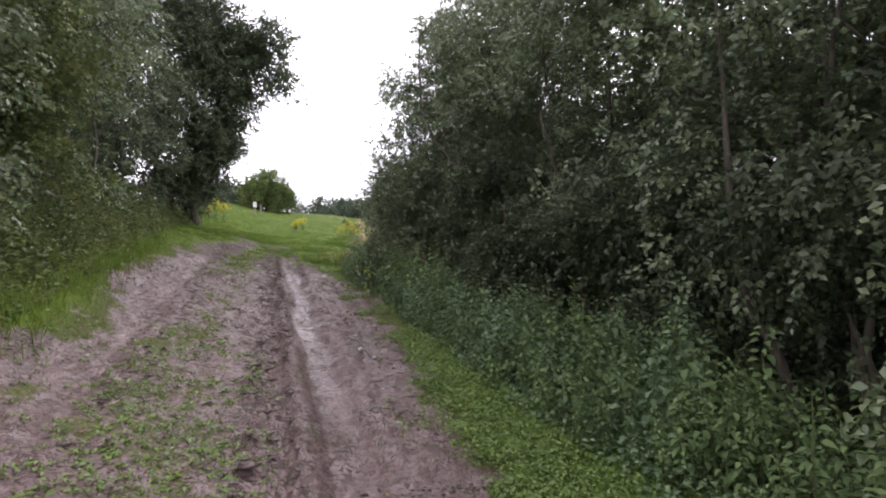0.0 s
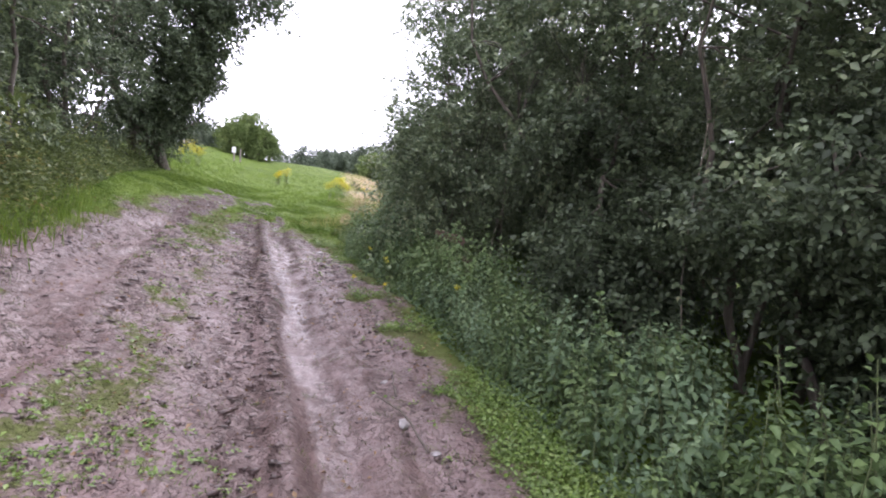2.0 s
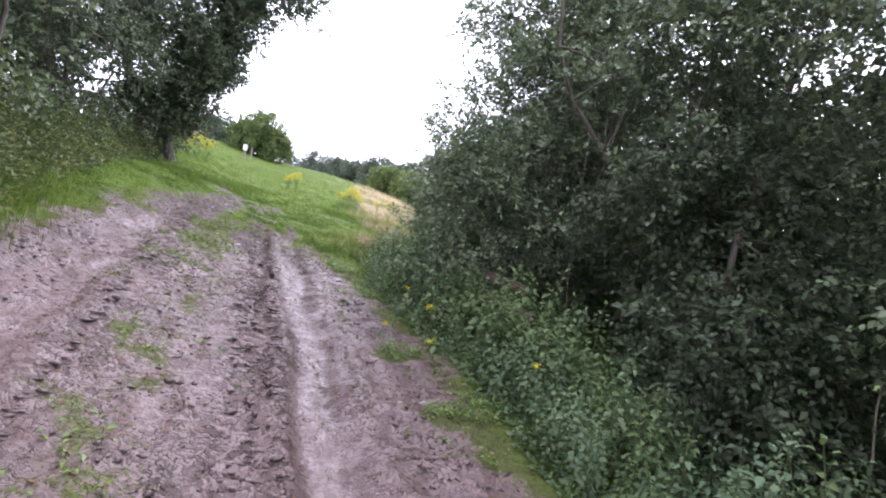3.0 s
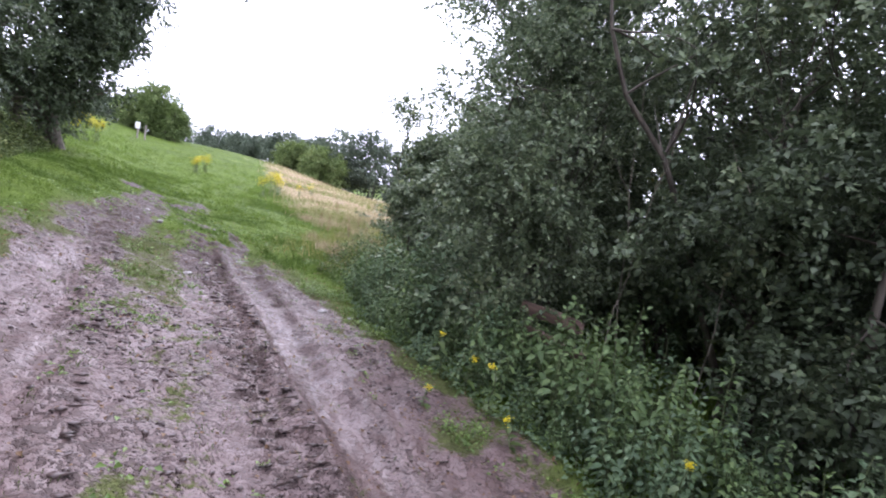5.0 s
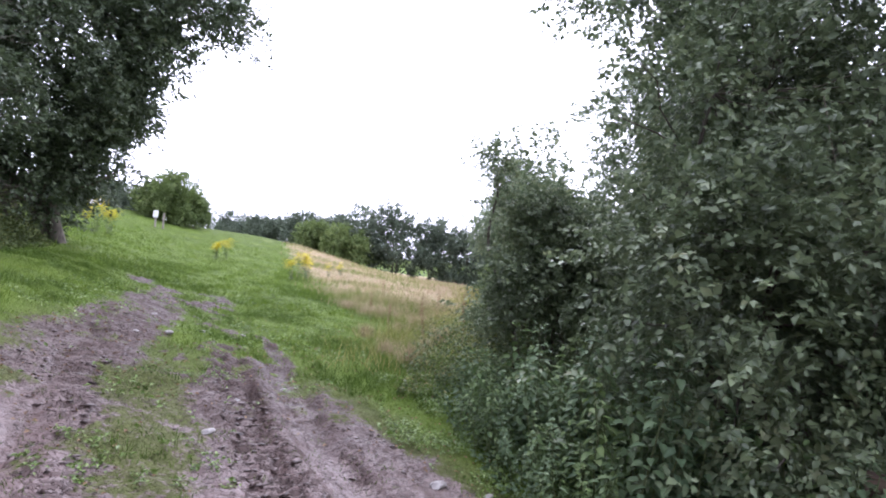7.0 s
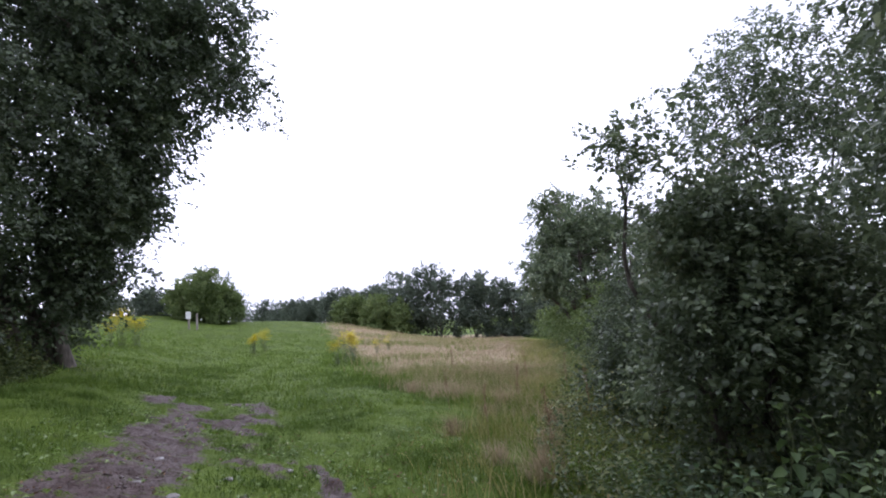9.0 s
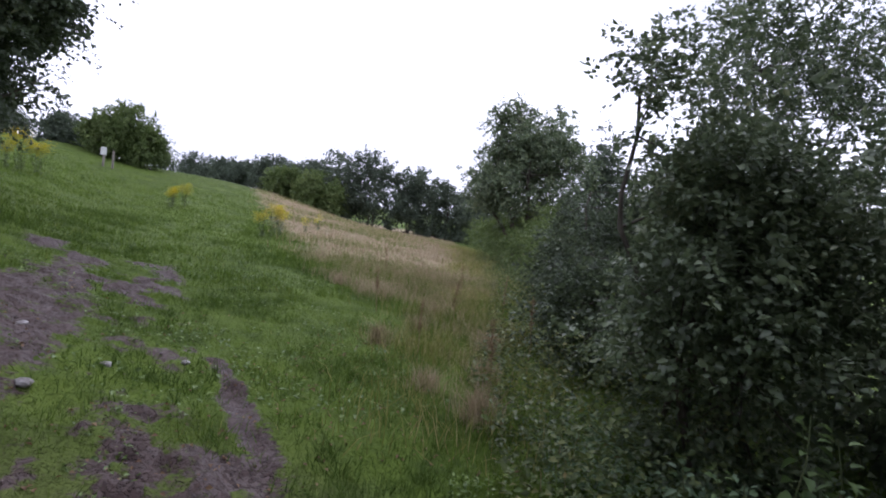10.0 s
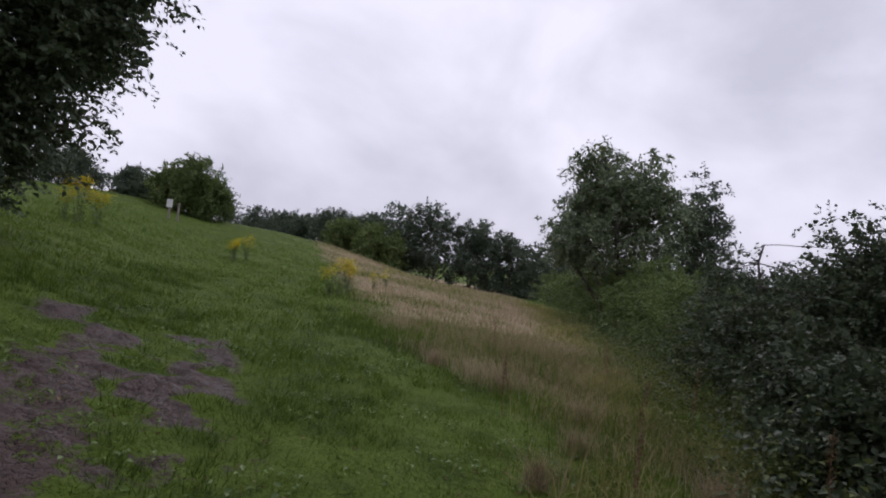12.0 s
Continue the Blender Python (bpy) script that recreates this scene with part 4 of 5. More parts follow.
rng = np.random.default_rng(61)
models = []
for k in range(9):
    h = 0.44 + 0.05 * k
    lines, v, f = nettle(rng, h)
    stems = [mesh_from("stem", *tubes([line], 4), M_STEM, True) for line in lines]
    models.append((stems, mesh_from("foliage", v, f, M_NETTLE_YOUNG if k % 2 else M_NETTLE)))
made = 0
while made < 299:
    y = rng.uniform(1.2, 13.6)
    near = np.interp(y, FOOT_Y, FOOT_X)
    deep = rng.random() ** 1.2
    x = near + np.interp(y, [4, 6], [0.34, 0.12]) + deep * np.interp(y, [1, 8, 11, 14], [1.9, 1.35, 0.95, 0.6])
    size = 0.55 + 0.6 * min(deep * 2.4, 1.0) * np.interp(y, [2, 6, 9, 14], [0.75, 0.9, 0.9, 0.8])
    size *= 1 - 0.38 * float(smooth(6.4, 7.2, y) * smooth(9.0, 8.4, y) * smooth(0.25, 0.5, deep))
    pick = int(rng.integers(0, 9))
    if rng.random() < np.interp(y, [3.5, 6.0], [0.75, 0.15]) and pick % 2 == 0:
        pick = min(pick + 1, 7)
    stems, leaf_me = models[pick]
    plant = tagged(new("nettle_plant"), "leafy green stinging nettle at the foot of the hedge", "nettle", "nettle bed")
    plant.matrix_basis = Matrix.LocRotScale((x, y, z_at(x, y)), Euler((rng.normal(0, 0.08), rng.normal(0, 0.08) - 0.10, rng.uniform(0, 6.3))), Vector((1, 1, 1)) * float(size * rng.uniform(0.72, 1.32)))
    for stem_me in stems:
        part("stem", stem_me, plant)
    part("foliage", leaf_me, plant)["kind"] = "stuff"
    made += 1


def leafy_cover(name, label, rng, x, y, lift, leaf, mat, up=1.0, detailed=False, category="weeds"):
    n = len(x)
    p = np.stack([x, y, ground_height(x, y) + lift], 1)
    a = rng.uniform(0, 2 * np.pi, n)
    axis = np.stack([np.cos(a), np.sin(a), rng.normal(0.1, 0.35, n)], 1)
    normal = np.array([0, 0, up]) + rng.normal(0, 0.5, (n, 3))
    L = leaf * rng.uniform(0.6, 1.4, n)
    v, f = leaf_arrays(p, axis, normal, L, L * 0.32, 0.3, detailed)
    return tagged(part(name, mesh_from(name, v, f, mat)), label, category, kind="stuff")


# low growth between the nettles and at their edge
def edge_x(rng, y, lo, hi):
    return np.interp(y, FOOT_Y, FOOT_X) + rng.uniform(lo, hi, len(y))


y1 = rng.uniform(1.0, 15.5, 30000)
x1 = edge_x(rng, y1, 0.0, 1.7) + np.interp(y1, [4, 6], [0.25, 0.0])
lift = np.abs(rng.normal(0, 1, len(x1))) * 0.12 * smooth(-0.1, 0.6, x1 - np.interp(y1, FOOT_Y, FOOT_X)) * (0.4 + 1.2 * value_noise(x1, y1, 0.5, 71)) + 0.02
leafy_cover("nettle_undergrowth", "low mixed green undergrowth below the nettles", rng, x1, y1, lift, 0.042, M_NETTLE)
y1 = rng.uniform(2.2, 14.5, 42000)
x1 = edge_x(rng, y1, -0.6, 0.5)
keep = rng.random(len(x1)) < np.maximum(1 - smooth(0.25, 0.7, mud_weight(x1, y1)), 0.35 * smooth(0.6, 0.75, value_noise(x1, y1, 0.2, 79))) * smooth(0.35, 0.6, value_noise(x1, y1, 0.3, 72) + np.interp(y1, [4.2, 6.5], [0.2, -0.12]))
x1, y1 = x1[keep], y1[keep]
y2 = rng.uniform(2.2, 7.0, 26000)
x2 = edge_x(rng, y2, -0.62, 0.35)
keep = rng.random(len(x2)) < smooth(0.25, 0.5, value_noise(x2, y2, 0.35, 84) + 0.25 * (1 - mud_weight(x2, y2))) * smooth(-0.62, -0.35, x2 - np.interp(y2, FOOT_Y, FOOT_X) + 0.25 * (value_noise(x2, y2, 0.5, 85) - 0.5))
x1, y1 = np.concatenate([x1, x2[keep]]), np.concatenate([y1, y2[keep]])
leafy_cover("verge_weeds", "bright green chickweed carpet on the track's verge", rng, x1, y1, rng.uniform(0.005, 0.075, len(x1)), 0.026, M_WEED)
y1 = rng.uniform(1.0, 22, 60000)
x1 = np.interp(y1, LFOOT_Y, LFOOT_X) + rng.uniform(-1.1, 0.35, len(y1))
lift = np.abs(rng.normal(0, 1, len(x1))) * 0.42 * (0.3 + 1.1 * value_noise(x1, y1, 0.6, 73)) * smooth(0.4, -0.5, x1 - np.interp(y1, LFOOT_Y, LFOOT_X)) + 0.02
leafy_cover("bank_undergrowth", "tall mixed weeds along the foot of the bank hedge", rng, x1, y1, lift, 0.065, M_LIGHTLEAF)
x1, y1 = scatter(rng, 20000, -6.2, -2.6, 2.0, 12.0, lambda x, y: smooth(0.5, -0.2, x - np.interp(y, LFOOT_Y, LFOOT_X) - 0.4) * smooth(-1.0, -0.3, x - np.interp(y, LFOOT_Y, LFOOT_X)))
v, f = blades(rng, x1, y1, rng.uniform(0.10, 0.36, len(x1)), rng.uniform(0.005, 0.011, len(x1)), 0.7, True)
tagged(part("bank_grass", mesh_from("bank_grass", v, f, M_BLADE)), "long rank grass at the foot of the bank hedge", "grass", kind="stuff")

# rank growth between the meadow and its bramble bank
y1 = 13.6 + 30 * rng.random(44000) ** 1.2
x1 = edge_x(rng, y1, 0.0, 0.0) + rng.normal(-0.25, 0.55, len(y1)) + 0.7 * (value_noise(y1, y1 * 0, 1.1, 80) - 0.5)
k = (rng.random(len(x1)) < (smooth(0.3, 0.6, value_noise(x1, y1, 0.6, 83)) * 0.85 + 0.15) * smooth(13.8, 19.0, y1)) & (mud_weight(x1, y1) < 0.3)
x1, y1 = x1[k], y1[k]
v, f = blades(rng, x1, y1, rng.uniform(0.08, 0.36, len(x1)) * (0.35 + 0.9 * value_noise(x1, y1, 0.6, 81)), rng.uniform(0.004, 0.010, len(x1)) * np.interp(y1, [16, 30], [1, 2]), 1.0, True)
tagged(part("rank_grass", mesh_from("rank_grass", v, f, M_RANK)), "long olive-green rank grass at the meadow's edge", "grass", kind="stuff")
y1 = 14.0 + 22 * rng.random(17000) ** 1.3
x1 = edge_x(rng, y1, -0.35, 1.3)
lift = np.abs(rng.normal(0, 1, len(x1))) * 0.34 * (0.25 + 1.1 * value_noise(x1, y1, 0.7, 82)) * smooth(-0.8, 0.3, x1 - np.interp(y1, FOOT_Y, FOOT_X)) + 0.03
leafy_cover("bramble_undergrowth", "low dark bramble shoots and weeds below the bank", rng, x1, y1, lift, 0.046, M_LIGHTLEAF)

# tufts and scraps in the mud
n = 520
tx, ty = scatter(rng, 3000, -5.6, 0.6, 1.5, 16.5, lambda x, y: smooth(0.4, 0.8, mud_weight(x, y)) * np.interp(y, [2, 6, 7, 9, 11], [0.6, 0.55, 0.16, 0.16, 0.35]))
tx, ty = tx[:n], ty[:n]
per = 26
spread = np.repeat(rng.uniform(0.02, 0.10, len(tx)), per)
x1 = np.repeat(tx, per) + rng.normal(0, 1, len(tx) * per) * spread
y1 = np.repeat(ty, per) + rng.normal(0, 1, len(tx) * per) * spread
v, f = blades(rng, x1, y1, rng.uniform(0.015, 0.055, len(x1)), rng.uniform(0.003, 0.008, len(x1)), 0.8)
tagged(part("track_grass", mesh_from("track_grass", v, f, M_TRODDEN)), "small trodden grass tufts scattered over the mud", "grass", kind="stuff")
x1, y1 = scatter(rng, 9000, -6.0, 0.9, 1.5, 18.0, lambda x, y: 0.75 * smooth(0.2, 0.5, value_noise(x, y, 0.8, 75)))
leafy_cover("leaf_litter", "brown dead leaves and scraps trodden into the track", rng, x1, y1, rng.uniform(0.0, 0.012, len(x1)), 0.030, M_DEAD, 1.6, category="leaf litter")
x1, y1 = scatter(rng, 22000, -7.0, 0.9, 1.5, 22.0, lambda x, y: smooth(0.15, 0.5, 1 - mud_weight(x, y)) * smooth(0.35, 0.7, value_noise(x, y, 0.5, 78)))
leafy_cover("plantain_weeds", "broad flat plantain leaves in the trodden turf", rng, x1, y1, rng.uniform(0.01, 0.045, len(x1)), 0.040, M_WEED, 1.2)


def lump_stuff(rng, x, y, size, turn, long, mat, name, label):
    """Small torn lumps of mud: squashed, skewed eight-sided pieces half sunk in the ground."""
    n = len(x)
    base = np.array([[1, 0, 0], [0, 1, 0], [-1, 0, 0], [0, -1, 0], [0, 0, 1.0], [0, 0, -0.6]])
    v = base[None] * rng.uniform(0.55, 1.3, (n, 6, 1)) + rng.normal(0, 0.16, (n, 6, 3))
    v = v * np.stack([size * long, size, size * rng.uniform(0.35, 0.75, n)], 1)[:, None]
    ca, sa = np.cos(turn)[:, None], np.sin(turn)[:, None]
    v = np.stack([v[..., 0] * ca - v[..., 1] * sa + x[:, None], v[..., 0] * sa + v[..., 1] * ca + y[:, None], v[..., 2] + ground_height(x, y)[:, None]], -1)
    f = np.array([[0, 1, 4], [1, 2, 4], [2, 3, 4], [3, 0, 4], [1, 0, 5], [2, 1, 5], [3, 2, 5], [0, 3, 5]])
    faces = (f[None] + (np.arange(n) * 6)[:, None, None]).reshape(-1, 3)
    return tagged(part(name, mesh_from(name, v.reshape(-1, 3), faces, mat)), label, "mud", kind="stuff")


def torn_keep(x, y):
    c = x + 0.3 * y
    rows = 0.9 * smooth(0.3, 0.16, np.abs(c + 0.02)) + 0.5 * smooth(0.35, 0.1, np.abs(c + 0.75)) + 0.55 * smooth(0.45, 0.15, np.abs(c + 1.95)) + 0.45 * smooth(0.3, 0.1, np.abs(c - 1.05))
    patch = smooth(0.42, 0.68, value_noise(x, y, 0.45, 91)) * (0.4 + 0.6 * smooth(0.35, 0.6, value_noise(x, y, 1.3, 92)))
    slick = 1 - 0.85 * smooth(0.26, 0.12, np.abs(c - 0.43))
    return np.clip((0.75 * rows * (0.3 + 0.7 * patch) + 0.28 * patch) * slick * smooth(0.45, 0.8, mud_weight(x, y)), 0, 1) * smooth(17, 11, y)


x1, y1 = scatter(rng, 90000, -6.0, 1.2, 1.5, 16.5, torn_keep)
size = 0.008 + 0.020 * rng.random(len(x1)) ** 2.5
lump_stuff(rng, x1, y1, size, rng.uniform(0, 6.28, len(x1)), rng.uniform(0.9, 1.8, len(x1)), M_CLOD, "mud_clods", "dark torn clods of wet mud thrown up by tyres")
# short ribs pressed crosswise by tyre lugs along the ruts
ry = np.arange(2.0, 13.5, 0.075)
lug_c = np.concatenate([np.full(len(ry), q) for q in (-0.16, -0.02, 0.12, -1.12, -1.95)])
lug_y = np.tile(ry, 5) + rng.normal(0, 0.012, 5 * len(ry)) + np.where(np.arange(5 * len(ry)) // len(ry) % 2 == 0, 0.035, 0)
ok = (rng.random(len(lug_y)) < 0.35 + 0.6 * smooth(0.35, 0.6, value_noise(lug_c * 3, lug_y, 0.8, 93))) & (mud_weight(lug_c - 0.3 * lug_y, lug_y) > 0.5)
lug_y, lug_c = lug_y[ok], lug_c[ok] + rng.normal(0, 0.015, ok.sum()) + (value_noise(lug_y[ok] * 0, lug_y[ok], 1.3, 94) - 0.5) * 0.1
lump_stuff(rng, lug_c - 0.3 * lug_y, lug_y, rng.uniform(0.014, 0.024, len(lug_y)), 0.29 + rng.normal(0, 0.25, len(lug_y)), rng.uniform(2.2, 3.6, len(lug_y)), M_CLOD, "tread_ribs", "crosswise mud ribs left by tractor tyre lugs")

# flat weeds scattered over the trodden middle of the track
tx, ty = scatter(rng, 16000, -4.9, 0.5, 1.5, 17.0, lambda x, y: smooth(0.25, 0.6, mud_weight(x, y)) * smooth(np.interp(y, [4.5, 6.5], [0.28, 0.42]), np.interp(y, [4.5, 6.5], [0.55, 0.7]), value_noise(x, y, 0.7, 95)) * (0.12 + 0.88 * smooth(0.75, 0.3, np.abs(x + 0.3 * y + 0.68))) * np.interp(y, [2, 4.5, 6, 8, 11, 16], [1.0, 1.0, 0.35, 0.2, 0.5, 0.9]) * smooth(0.3, 0.12, np.abs(x + 0.3 * y - 0.4) * -1 + 0.6))
per = 9
x1 = np.repeat(tx, per) + rng.normal(0, 0.022, len(tx) * per)
y1 = np.repeat(ty, per) + rng.normal(0, 0.022, len(tx) * per)
leafy_cover("track_weeds", "small flat green weeds trodden into the track", rng, x1, y1, rng.uniform(0.004, 0.02, len(x1)), 0.026, M_WEED, 1.4)


# coarse deep-green tufts that roughen the field path
tx, ty = scatter(rng, 7000, -9.0, -1.6, 11.0, 30.0, lambda x, y: (1 - smooth(0.1, 0.4, mud_weight(x, y))) * smooth(0.45, 0.75, value_noise(x, y, 1.1, 96)) * smooth(0.5, -0.4, x - np.interp(y, HAY_Y, HAY_X)) * smooth(-0.4, 0.4, x - np.interp(y, LFOOT_Y, LFOOT_X)))
per = 22
spread = np.repeat(rng.uniform(0.03, 0.09, len(tx)), per)
x1 = np.repeat(tx, per) + rng.normal(0, 1, len(tx) * per) * spread
y1 = np.repeat(ty, per) + rng.normal(0, 1, len(tx) * per) * spread
v, f = blades(rng, x1, y1, rng.uniform(0.04, 0.13, len(x1)), rng.uniform(0.004, 0.009, len(x1)), 0.7)
tagged(part("grass_tufts", mesh_from("grass_tufts", v, f, M_TUFT)), "coarse deep-green grass tufts on the field path", "grass", kind="stuff")

# ---- stones and sticks on the track ----
def stone(x, y, size, flat, label, rng):
    bm = bmesh.new()
    size *= 0.72
    bmesh.ops.create_icosphere(bm, subdivisions=2, radius=1.0)
    for q in bm.verts:
        k = 1 + 0.35 * (noise.noise(q.co * 1.3 + Vector((x * 3, y * 3, 0))))
        q.co = Vector((q.co.x * k * size, q.co.y * k * size * 0.7, q.co.z * k * size * flat))
    me = bpy.data.meshes.new("stone")
    bm.to_mesh(me)
    bm.free()
    me.materials.append(M_STONE)
    ob = tagged(new("stone", me), label, "stone", "stones on the track")
    ob.matrix_basis = pose(x, y, z_at(x, y) + size * flat * 0.1, rng.uniform(-8, 8), rng.uniform(-8, 8), rng.uniform(0, 360))


for x, y, size in [(-4.08, 13.4, 0.055), (-4.1, 12.5, 0.07), (-2.58, 12.2, 0.10), (-2.26, 12.1, 0.05), (-1.28, 8.58, 0.06), (-1.46, 8.45, 0.05), (-3.76, 13.9, 0.06), (-0.95, 6.4, 0.075),
                   (-0.75, 6.0, 0.05), (-1.12, 7.1, 0.055), (-5.3, 14.6, 0.06), (-5.1, 15.0, 0.08), (-5.45, 15.3, 0.05), (-4.9, 15.6, 0.07), (-5.6, 16.1, 0.06), (-0.55, 5.0, 0.04), 
                   (-4.5, 16.0, 0.06), (-3.4, 11.2, 0.04), (-4.6, 11.0, 0.05), (-2.9, 4.6, 0.05), (-1.9, 3.9, 0.04), (-0.35, 4.2, 0.05)]:
    stone(x, y, size, 0.42, "pale flat stone pressed into the muddy track", rng)
for x, y, a, span in [(-0.95, 6.3, 118, 0.7), (-1.05, 7.0, 100, 0.35), (-0.6, 5.2, 60, 0.3), (-2.9, 5.5, 20, 0.25)]:
    d = np.array([math.cos(radians(a)), math.sin(radians(a))]) * span / 2
    line = bent_line(rng, (-d[0], -d[1], 0.0), (d[0], d[1], float(z_at(x + d[0], y + d[1]) - z_at(x - d[0], y - d[1]))), 0.008, 0.004, 7, 0.2)
    sv, sf = tubes([line], 6)
    stick = tagged(new("stick", mesh_from("stick", sv, sf, M_BARK, True)), "thin dark broken stick lying in the mud", "stick", "sticks on the track")
    stick.location = (x, y, z_at(x - d[0], y - d[1]) + 0.012)


# ---- fallen fence rails in the undergrowth ----
def plank(name, a, b, w, h, rng):
    """A rough-sawn timber between two points, with worn, slightly uneven edges."""
    a, b = Vector(a), Vector(b)
    bm = bmesh.new()
    n, rings = 7, []
    span = (b - a).length
    for k in range(n):
        t = k / (n - 1) * span
        wob = [rng.normal(0, 0.006) for _ in range(8)]
        c = 0.22
        prof = [(-0.5, -0.5 + c), (-0.5 + c, -0.5), (0.5 - c, -0.5), (0.5, -0.5 + c), (0.5, 0.5 - c), (0.5 - c, 0.5), (-0.5 + c, 0.5), (-0.5, 0.5 - c)]
        rings.append([bm.verts.new((t, p * w + wob[i], q * h + wob[7 - i])) for i, (p, q) in enumerate(prof)])
    for k in range(n - 1):
        for i in range(8):
            bm.faces.new((rings[k][i], rings[k][(i + 1) % 8], rings[k + 1][(i + 1) % 8], rings[k + 1][i]))
    bm.faces.new(rings[0][::-1])
    bm.faces.new(rings[-1])
    me = bpy.data.meshes.new(name)
    bm.to_mesh(me)
    bm.free()
    me.materials.append(M_RAIL)
    ob = new(name, me)
    ob.matrix_basis = Matrix.Translation(a) @ (b - a).to_track_quat("X", "Z").to_matrix().to_4x4()
    return ob


fence = tagged(new("broken_fence"), "broken weathered brown timber fence leaning in the undergrowth", "fence")
for name, a, b, w, h in [("rail", (-0.70, 10.92, 1.01), (-0.36, 10.3, 0.97), 0.06, 0.12), ("rail", (-0.68, 10.88, 0.80), (-0.34, 10.2, 0.74), 0.05, 0.10), ("post", (-0.28, 10.14, 0.0), (-0.30, 10.08, 0.78), 0.09, 0.09)]:
    ob = plank(name, a, b, w, h, rng)
    ob.parent = fence

# bare pale shoots that stand out of the right hedge
for k, (x, y, tx, ty, tz) in enumerate([(0.25, 10.7, 0.1, 10.95, 3.5), (0.0, 10.6, 0.35, 10.5, 3.3), (-0.5, 11.2, -0.75, 11.4, 3.0), (0.5, 9.9, 0.9, 9.6, 3.4), (1.4, 7.6, 1.3, 7.9, 3.3)]):
    line = bent_line(rng, (0, 0, 0.1), (tx - x, ty - y, tz - z_at(x, y)), 0.008, 0.003, 9, 0.14)
    lines = [line] + [bent_line(rng, line[5, :3], line[5, :3] + np.array([rng.normal(0, 0.3), rng.normal(0, 0.3), 0.55]), 0.006, 0.002, 5, 0.3)]
    sv, sf = tubes(lines, 6)
    shoot = tagged(new("bare_sapling", mesh_from("bare_sapling", sv, sf, M_PALEBARK, True)), "thin pale leafless sapling standing in the hedge", "sapling", "bare saplings")
    shoot.location = (x, y, z_at(x, y))


# ---- ragwort ----
def ragwort(x, y, height, heads, rng, label="tall ragwort with clusters of yellow flowers", group="ragwort in the meadow"):
    plant = tagged(new("ragwort_plant"), label, "wildflower", group)
    plant.location = (x, y, z_at(x, y))
    lines, flowers = [], []
    ps, axs = [], []
    for s in range(heads):
        a = rng.uniform(0, 6.28)
        reach = rng.uniform(0.04, 0.30) * height
        top = np.array([math.cos(a) * reach, math.sin(a) * reach, height * rng.uniform(0.6, 1.0)])
        line = bent_line(rng, (rng.normal(0, 0.04), rng.normal(0, 0.04), -0.02), top, 0.006, 0.003, 6, 0.15)
        lines.append(line)
        flowers.append(top + rng.normal(0, 1, (46, 3)) * np.array([0.07, 0.07, 0.06]) * (0.35 + 1.0 * height if heads > 1 else 0.2))
        for t in rng.uniform(0.1, 0.8, 9):
            ps.append([np.interp(t, np.linspace(0, 1, len(line)), line[:, q]) for q in range(3)])
            b = rng.uniform(0, 6.28)
            axs.append([math.cos(b), math.sin(b), rng.normal(0, 0.3)])
    sv, sf = tubes(lines, 5)
    part("stem", mesh_from("stem", sv, sf, M_STEM, True), plant)
    ps, axs = np.array(ps), np.array(axs)
    size = rng.uniform(0.06, 0.13, len(ps))
    v, f = leaf_arrays(ps, axs, np.tile([0, 0, 1.0], (len(ps), 1)) + rng.normal(0, 0.2, (len(ps), 3)), size, size * 0.25, 0.2, True)
    part("foliage", mesh_from("foliage", v, f, M_RAGLEAF), plant)
    for cluster in flowers:
        n = len(cluster)
        p = np.repeat(cluster, 6, 0)
        a = np.tile(np.arange(6) * np.pi / 3, n) + np.repeat(rng.uniform(0, 6, n), 6)
        axis = np.stack([np.cos(a), np.sin(a), np.full(len(a), 0.25)], 1)
        size = 0.009 + 0.030 * height if heads > 1 else 0.009
        v, f = leaf_arrays(p, axis, np.tile([0, 0, 1.0], (len(p), 1)), np.full(len(p), size), np.full(len(p), size * 0.35), 0.1)
        part("flower_head", mesh_from("flower_head", v, f, M_YELLOW), plant, "dense yellow flower cluster")["kind"] = "stuff"


for x, y, h, k in [(-12.5, 31.2, 1.2, 9), (-12.25, 31.7, 1.1, 8), (-12.75, 30.9, 0.9, 6), (-13.6, 29.6, 0.7, 2), (-8.75, 33.6, 0.8, 6), (-8.5, 34.3, 0.85, 6), (-9.0, 34.8, 0.7, 5),
                   (-4.95, 29.4, 0.95, 7), (-4.75, 29.8, 0.9, 7), (-5.15, 28.9, 0.75, 5), (-4.9, 32.0, 0.7, 5), (-4.0, 33.0, 0.6, 4), (-3.6, 35.5, 0.6, 4)]:
    ragwort(x, y, h, k, rng)
for x, y, h in [(-1.25, 9.85, 0.72), (-1.55, 10.55, 0.62), (-1.35, 10.2, 0.5), (-1.30, 9.3, 0.25), (-1.75, 9.9, 0.16), (-0.55, 8.6, 0.7)]:
    ragwort(x, y, h, 1, rng, "small yellow-flowered ragwort among the nettles", "yellow flowers in the nettles")

# ---- notice board on the crest ----
sign = tagged(new("notice_board"), "small white notice board on a wooden post at the field crest", "sign")
sx, sy = -14.5, 43.8
sz = z_at(sx, sy)
sign.location = (sx, sy, sz)


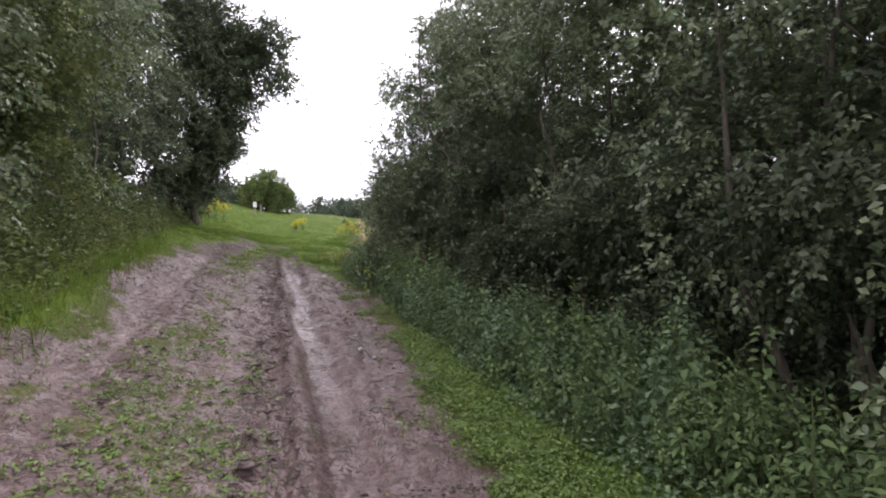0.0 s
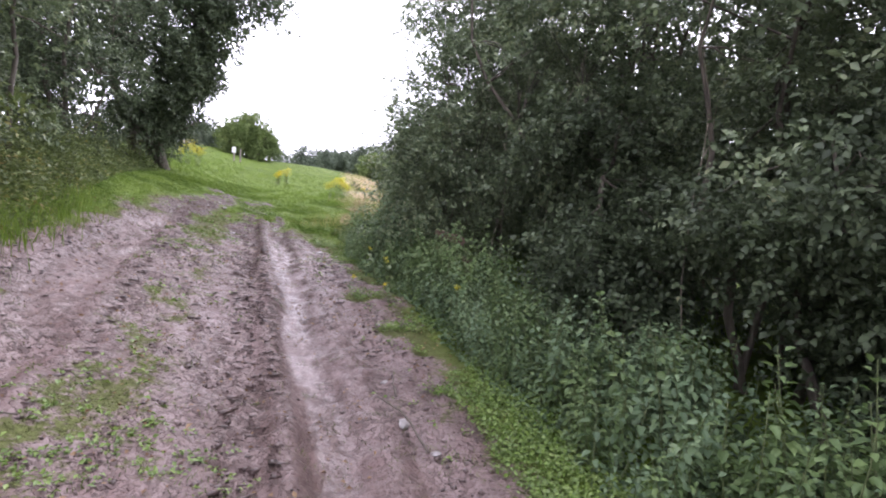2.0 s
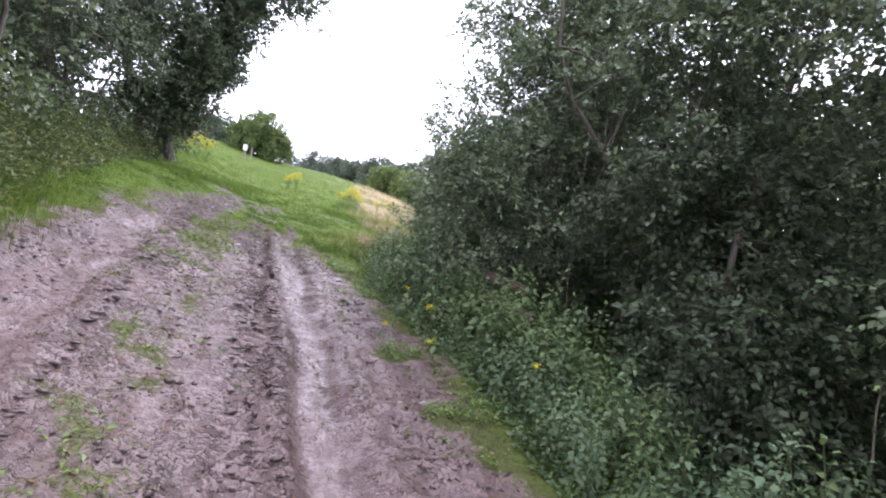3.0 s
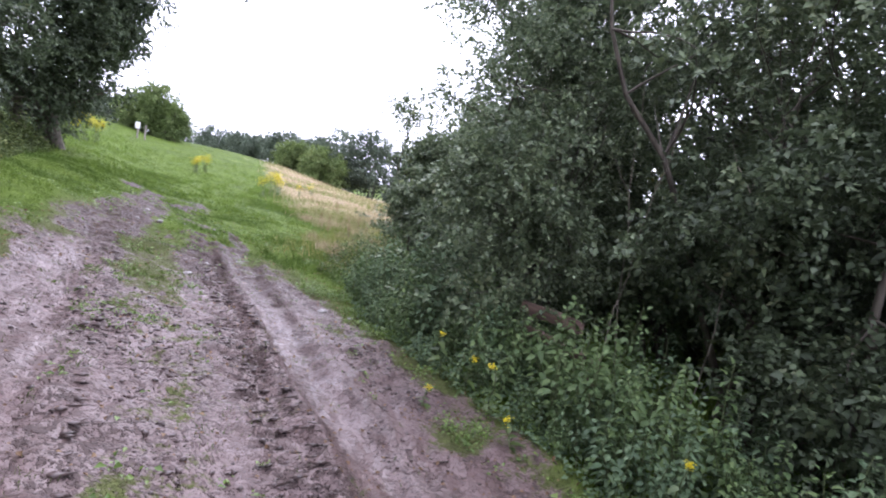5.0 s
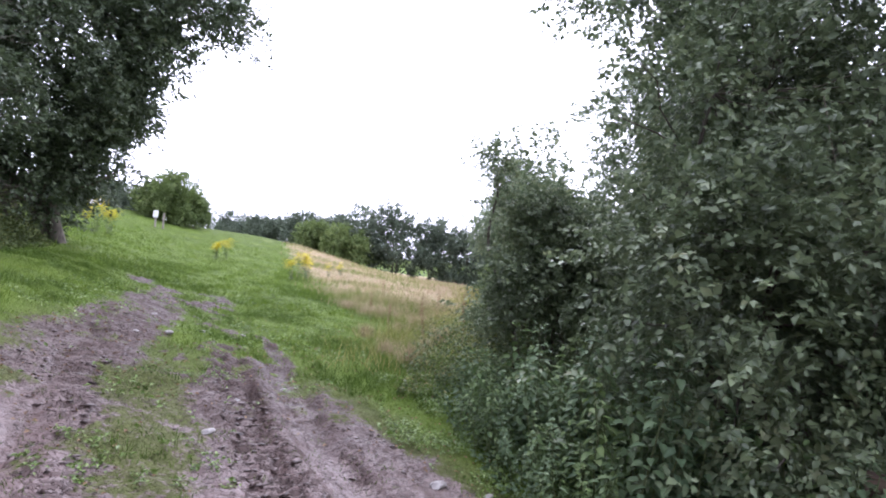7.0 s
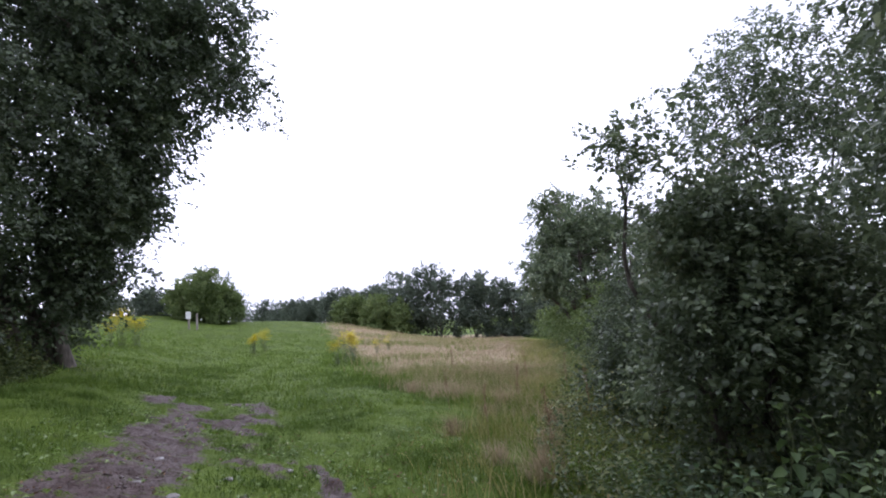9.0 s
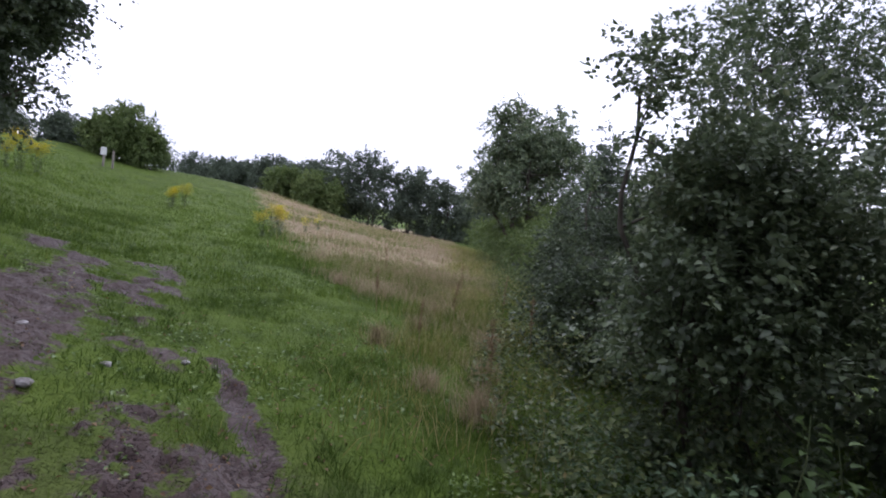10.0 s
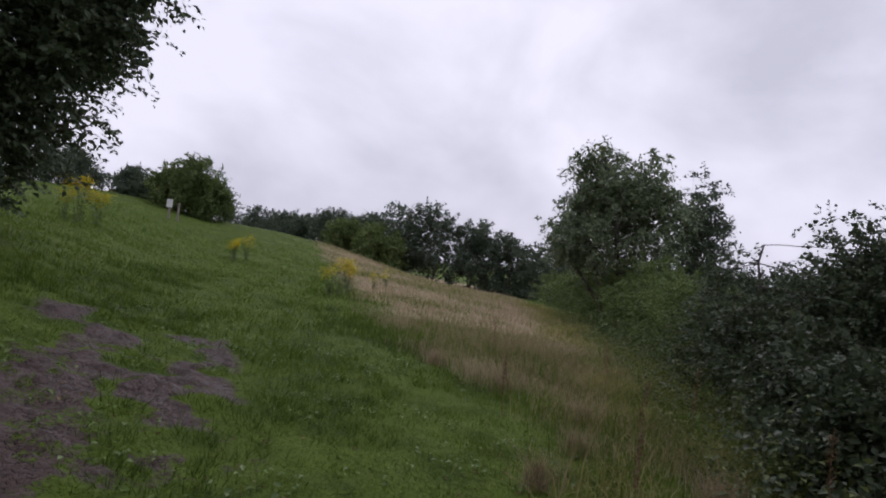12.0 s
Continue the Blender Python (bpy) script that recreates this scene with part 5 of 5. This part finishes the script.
def box_part(name, cx, cy, cz, w, d, h, mat, parent, label=""):
    bm = bmesh.new()
    bmesh.ops.create_cube(bm, size=1.0)
    bmesh.ops.scale(bm, vec=(w, d, h), verts=bm.verts)
    bmesh.ops.bevel(bm, geom=bm.edges[:], offset=min(w, d, h) * 0.15, segments=2, affect="EDGES")
    me = bpy.data.meshes.new(name)
    bm.to_mesh(me)
    bm.free()
    me.materials.append(mat)
    ob = part(name, me, parent, label)
    ob.location = (cx, cy, cz)
    return ob


box_part("post", 0, 0.04, 0.45, 0.09, 0.09, 1.0, M_POST, sign)
box_part("board", 0, -0.03, 0.80, 0.28, 0.03, 0.40, M_SIGN, sign, "plain white painted board")
box_part("side_post", 0.42, 0.1, 0.42, 0.09, 0.09, 0.92, M_POST, sign)

# ---- rough tussocks and dead stalks at the meadow's edge ----
def tussock(x, y, height, rng):
    n = 260
    a = rng.uniform(0, 6.28, n)
    r = np.abs(rng.normal(0, 0.09, n))
    bx, by = r * np.cos(a), r * np.sin(a)
    h = height * rng.uniform(0.5, 1.0, n)
    v, f = blades(rng, bx, by, h, rng.uniform(0.004, 0.008, n), 0.55, True, base=np.full(n, -0.02))
    ob = tagged(new("grass_tussock", mesh_from("grass_tussock", v, f, M_HAY)), "rough brown dry grass tussock at the meadow's edge", "grass tussock", "tussocks")
    ob.location = (x, y, z_at(x, y))


for x, y, h in [(-2.46, 15.4, 0.42), (-2.7, 16.0, 0.30), (-2.9, 17.75, 0.34), (-2.1, 16.4, 0.36), (-2.3, 18.6, 0.34), (-1.7, 17.6, 0.42), (-1.9, 19.6, 0.38), (-2.5, 20.6, 0.32), (-3.2, 21.5, 0.3)]:
    tussock(x, y, h, rng)
for x, y, h in [(-2.2, 15.9, 0.7), (-2.6, 17.0, 0.6), (-1.9, 18.3, 0.75), (-2.75, 19.4, 0.6), (-1.3, 20.4, 0.8), (-2.4, 21.6, 0.7), (-1.5, 16.9, 0.8), (-1.1, 19.0, 0.85)]:
    stalk = tagged(new("dock_stalk"), "dead brown dock stalk with seed head in the meadow grass", "dead plant", "dock stalks")
    stalk.location = (x, y, z_at(x, y))
    line = bent_line(rng, (0, 0, -0.02), (rng.normal(0, 0.06), rng.normal(0, 0.06), h), 0.004, 0.002, 6, 0.1)
    sv, sf = tubes([line], 5)
    part("stem", mesh_from("stem", sv, sf, M_DRYSTEM, True), stalk)
    t = rng.uniform(0.55, 1.0, 130)
    p = np.stack([np.interp(t, np.linspace(0, 1, len(line)), line[:, q]) for q in range(3)], 1) + rng.normal(0, 0.012, (130, 3))
    v, f = leaf_arrays(p, rng.normal(0, 1, (130, 3)), rng.normal(0, 1, (130, 3)), np.full(130, 0.018), np.full(130, 0.006))
    part("seed_head", mesh_from("seed_head", v, f, M_DEAD), stalk)["kind"] = "stuff"
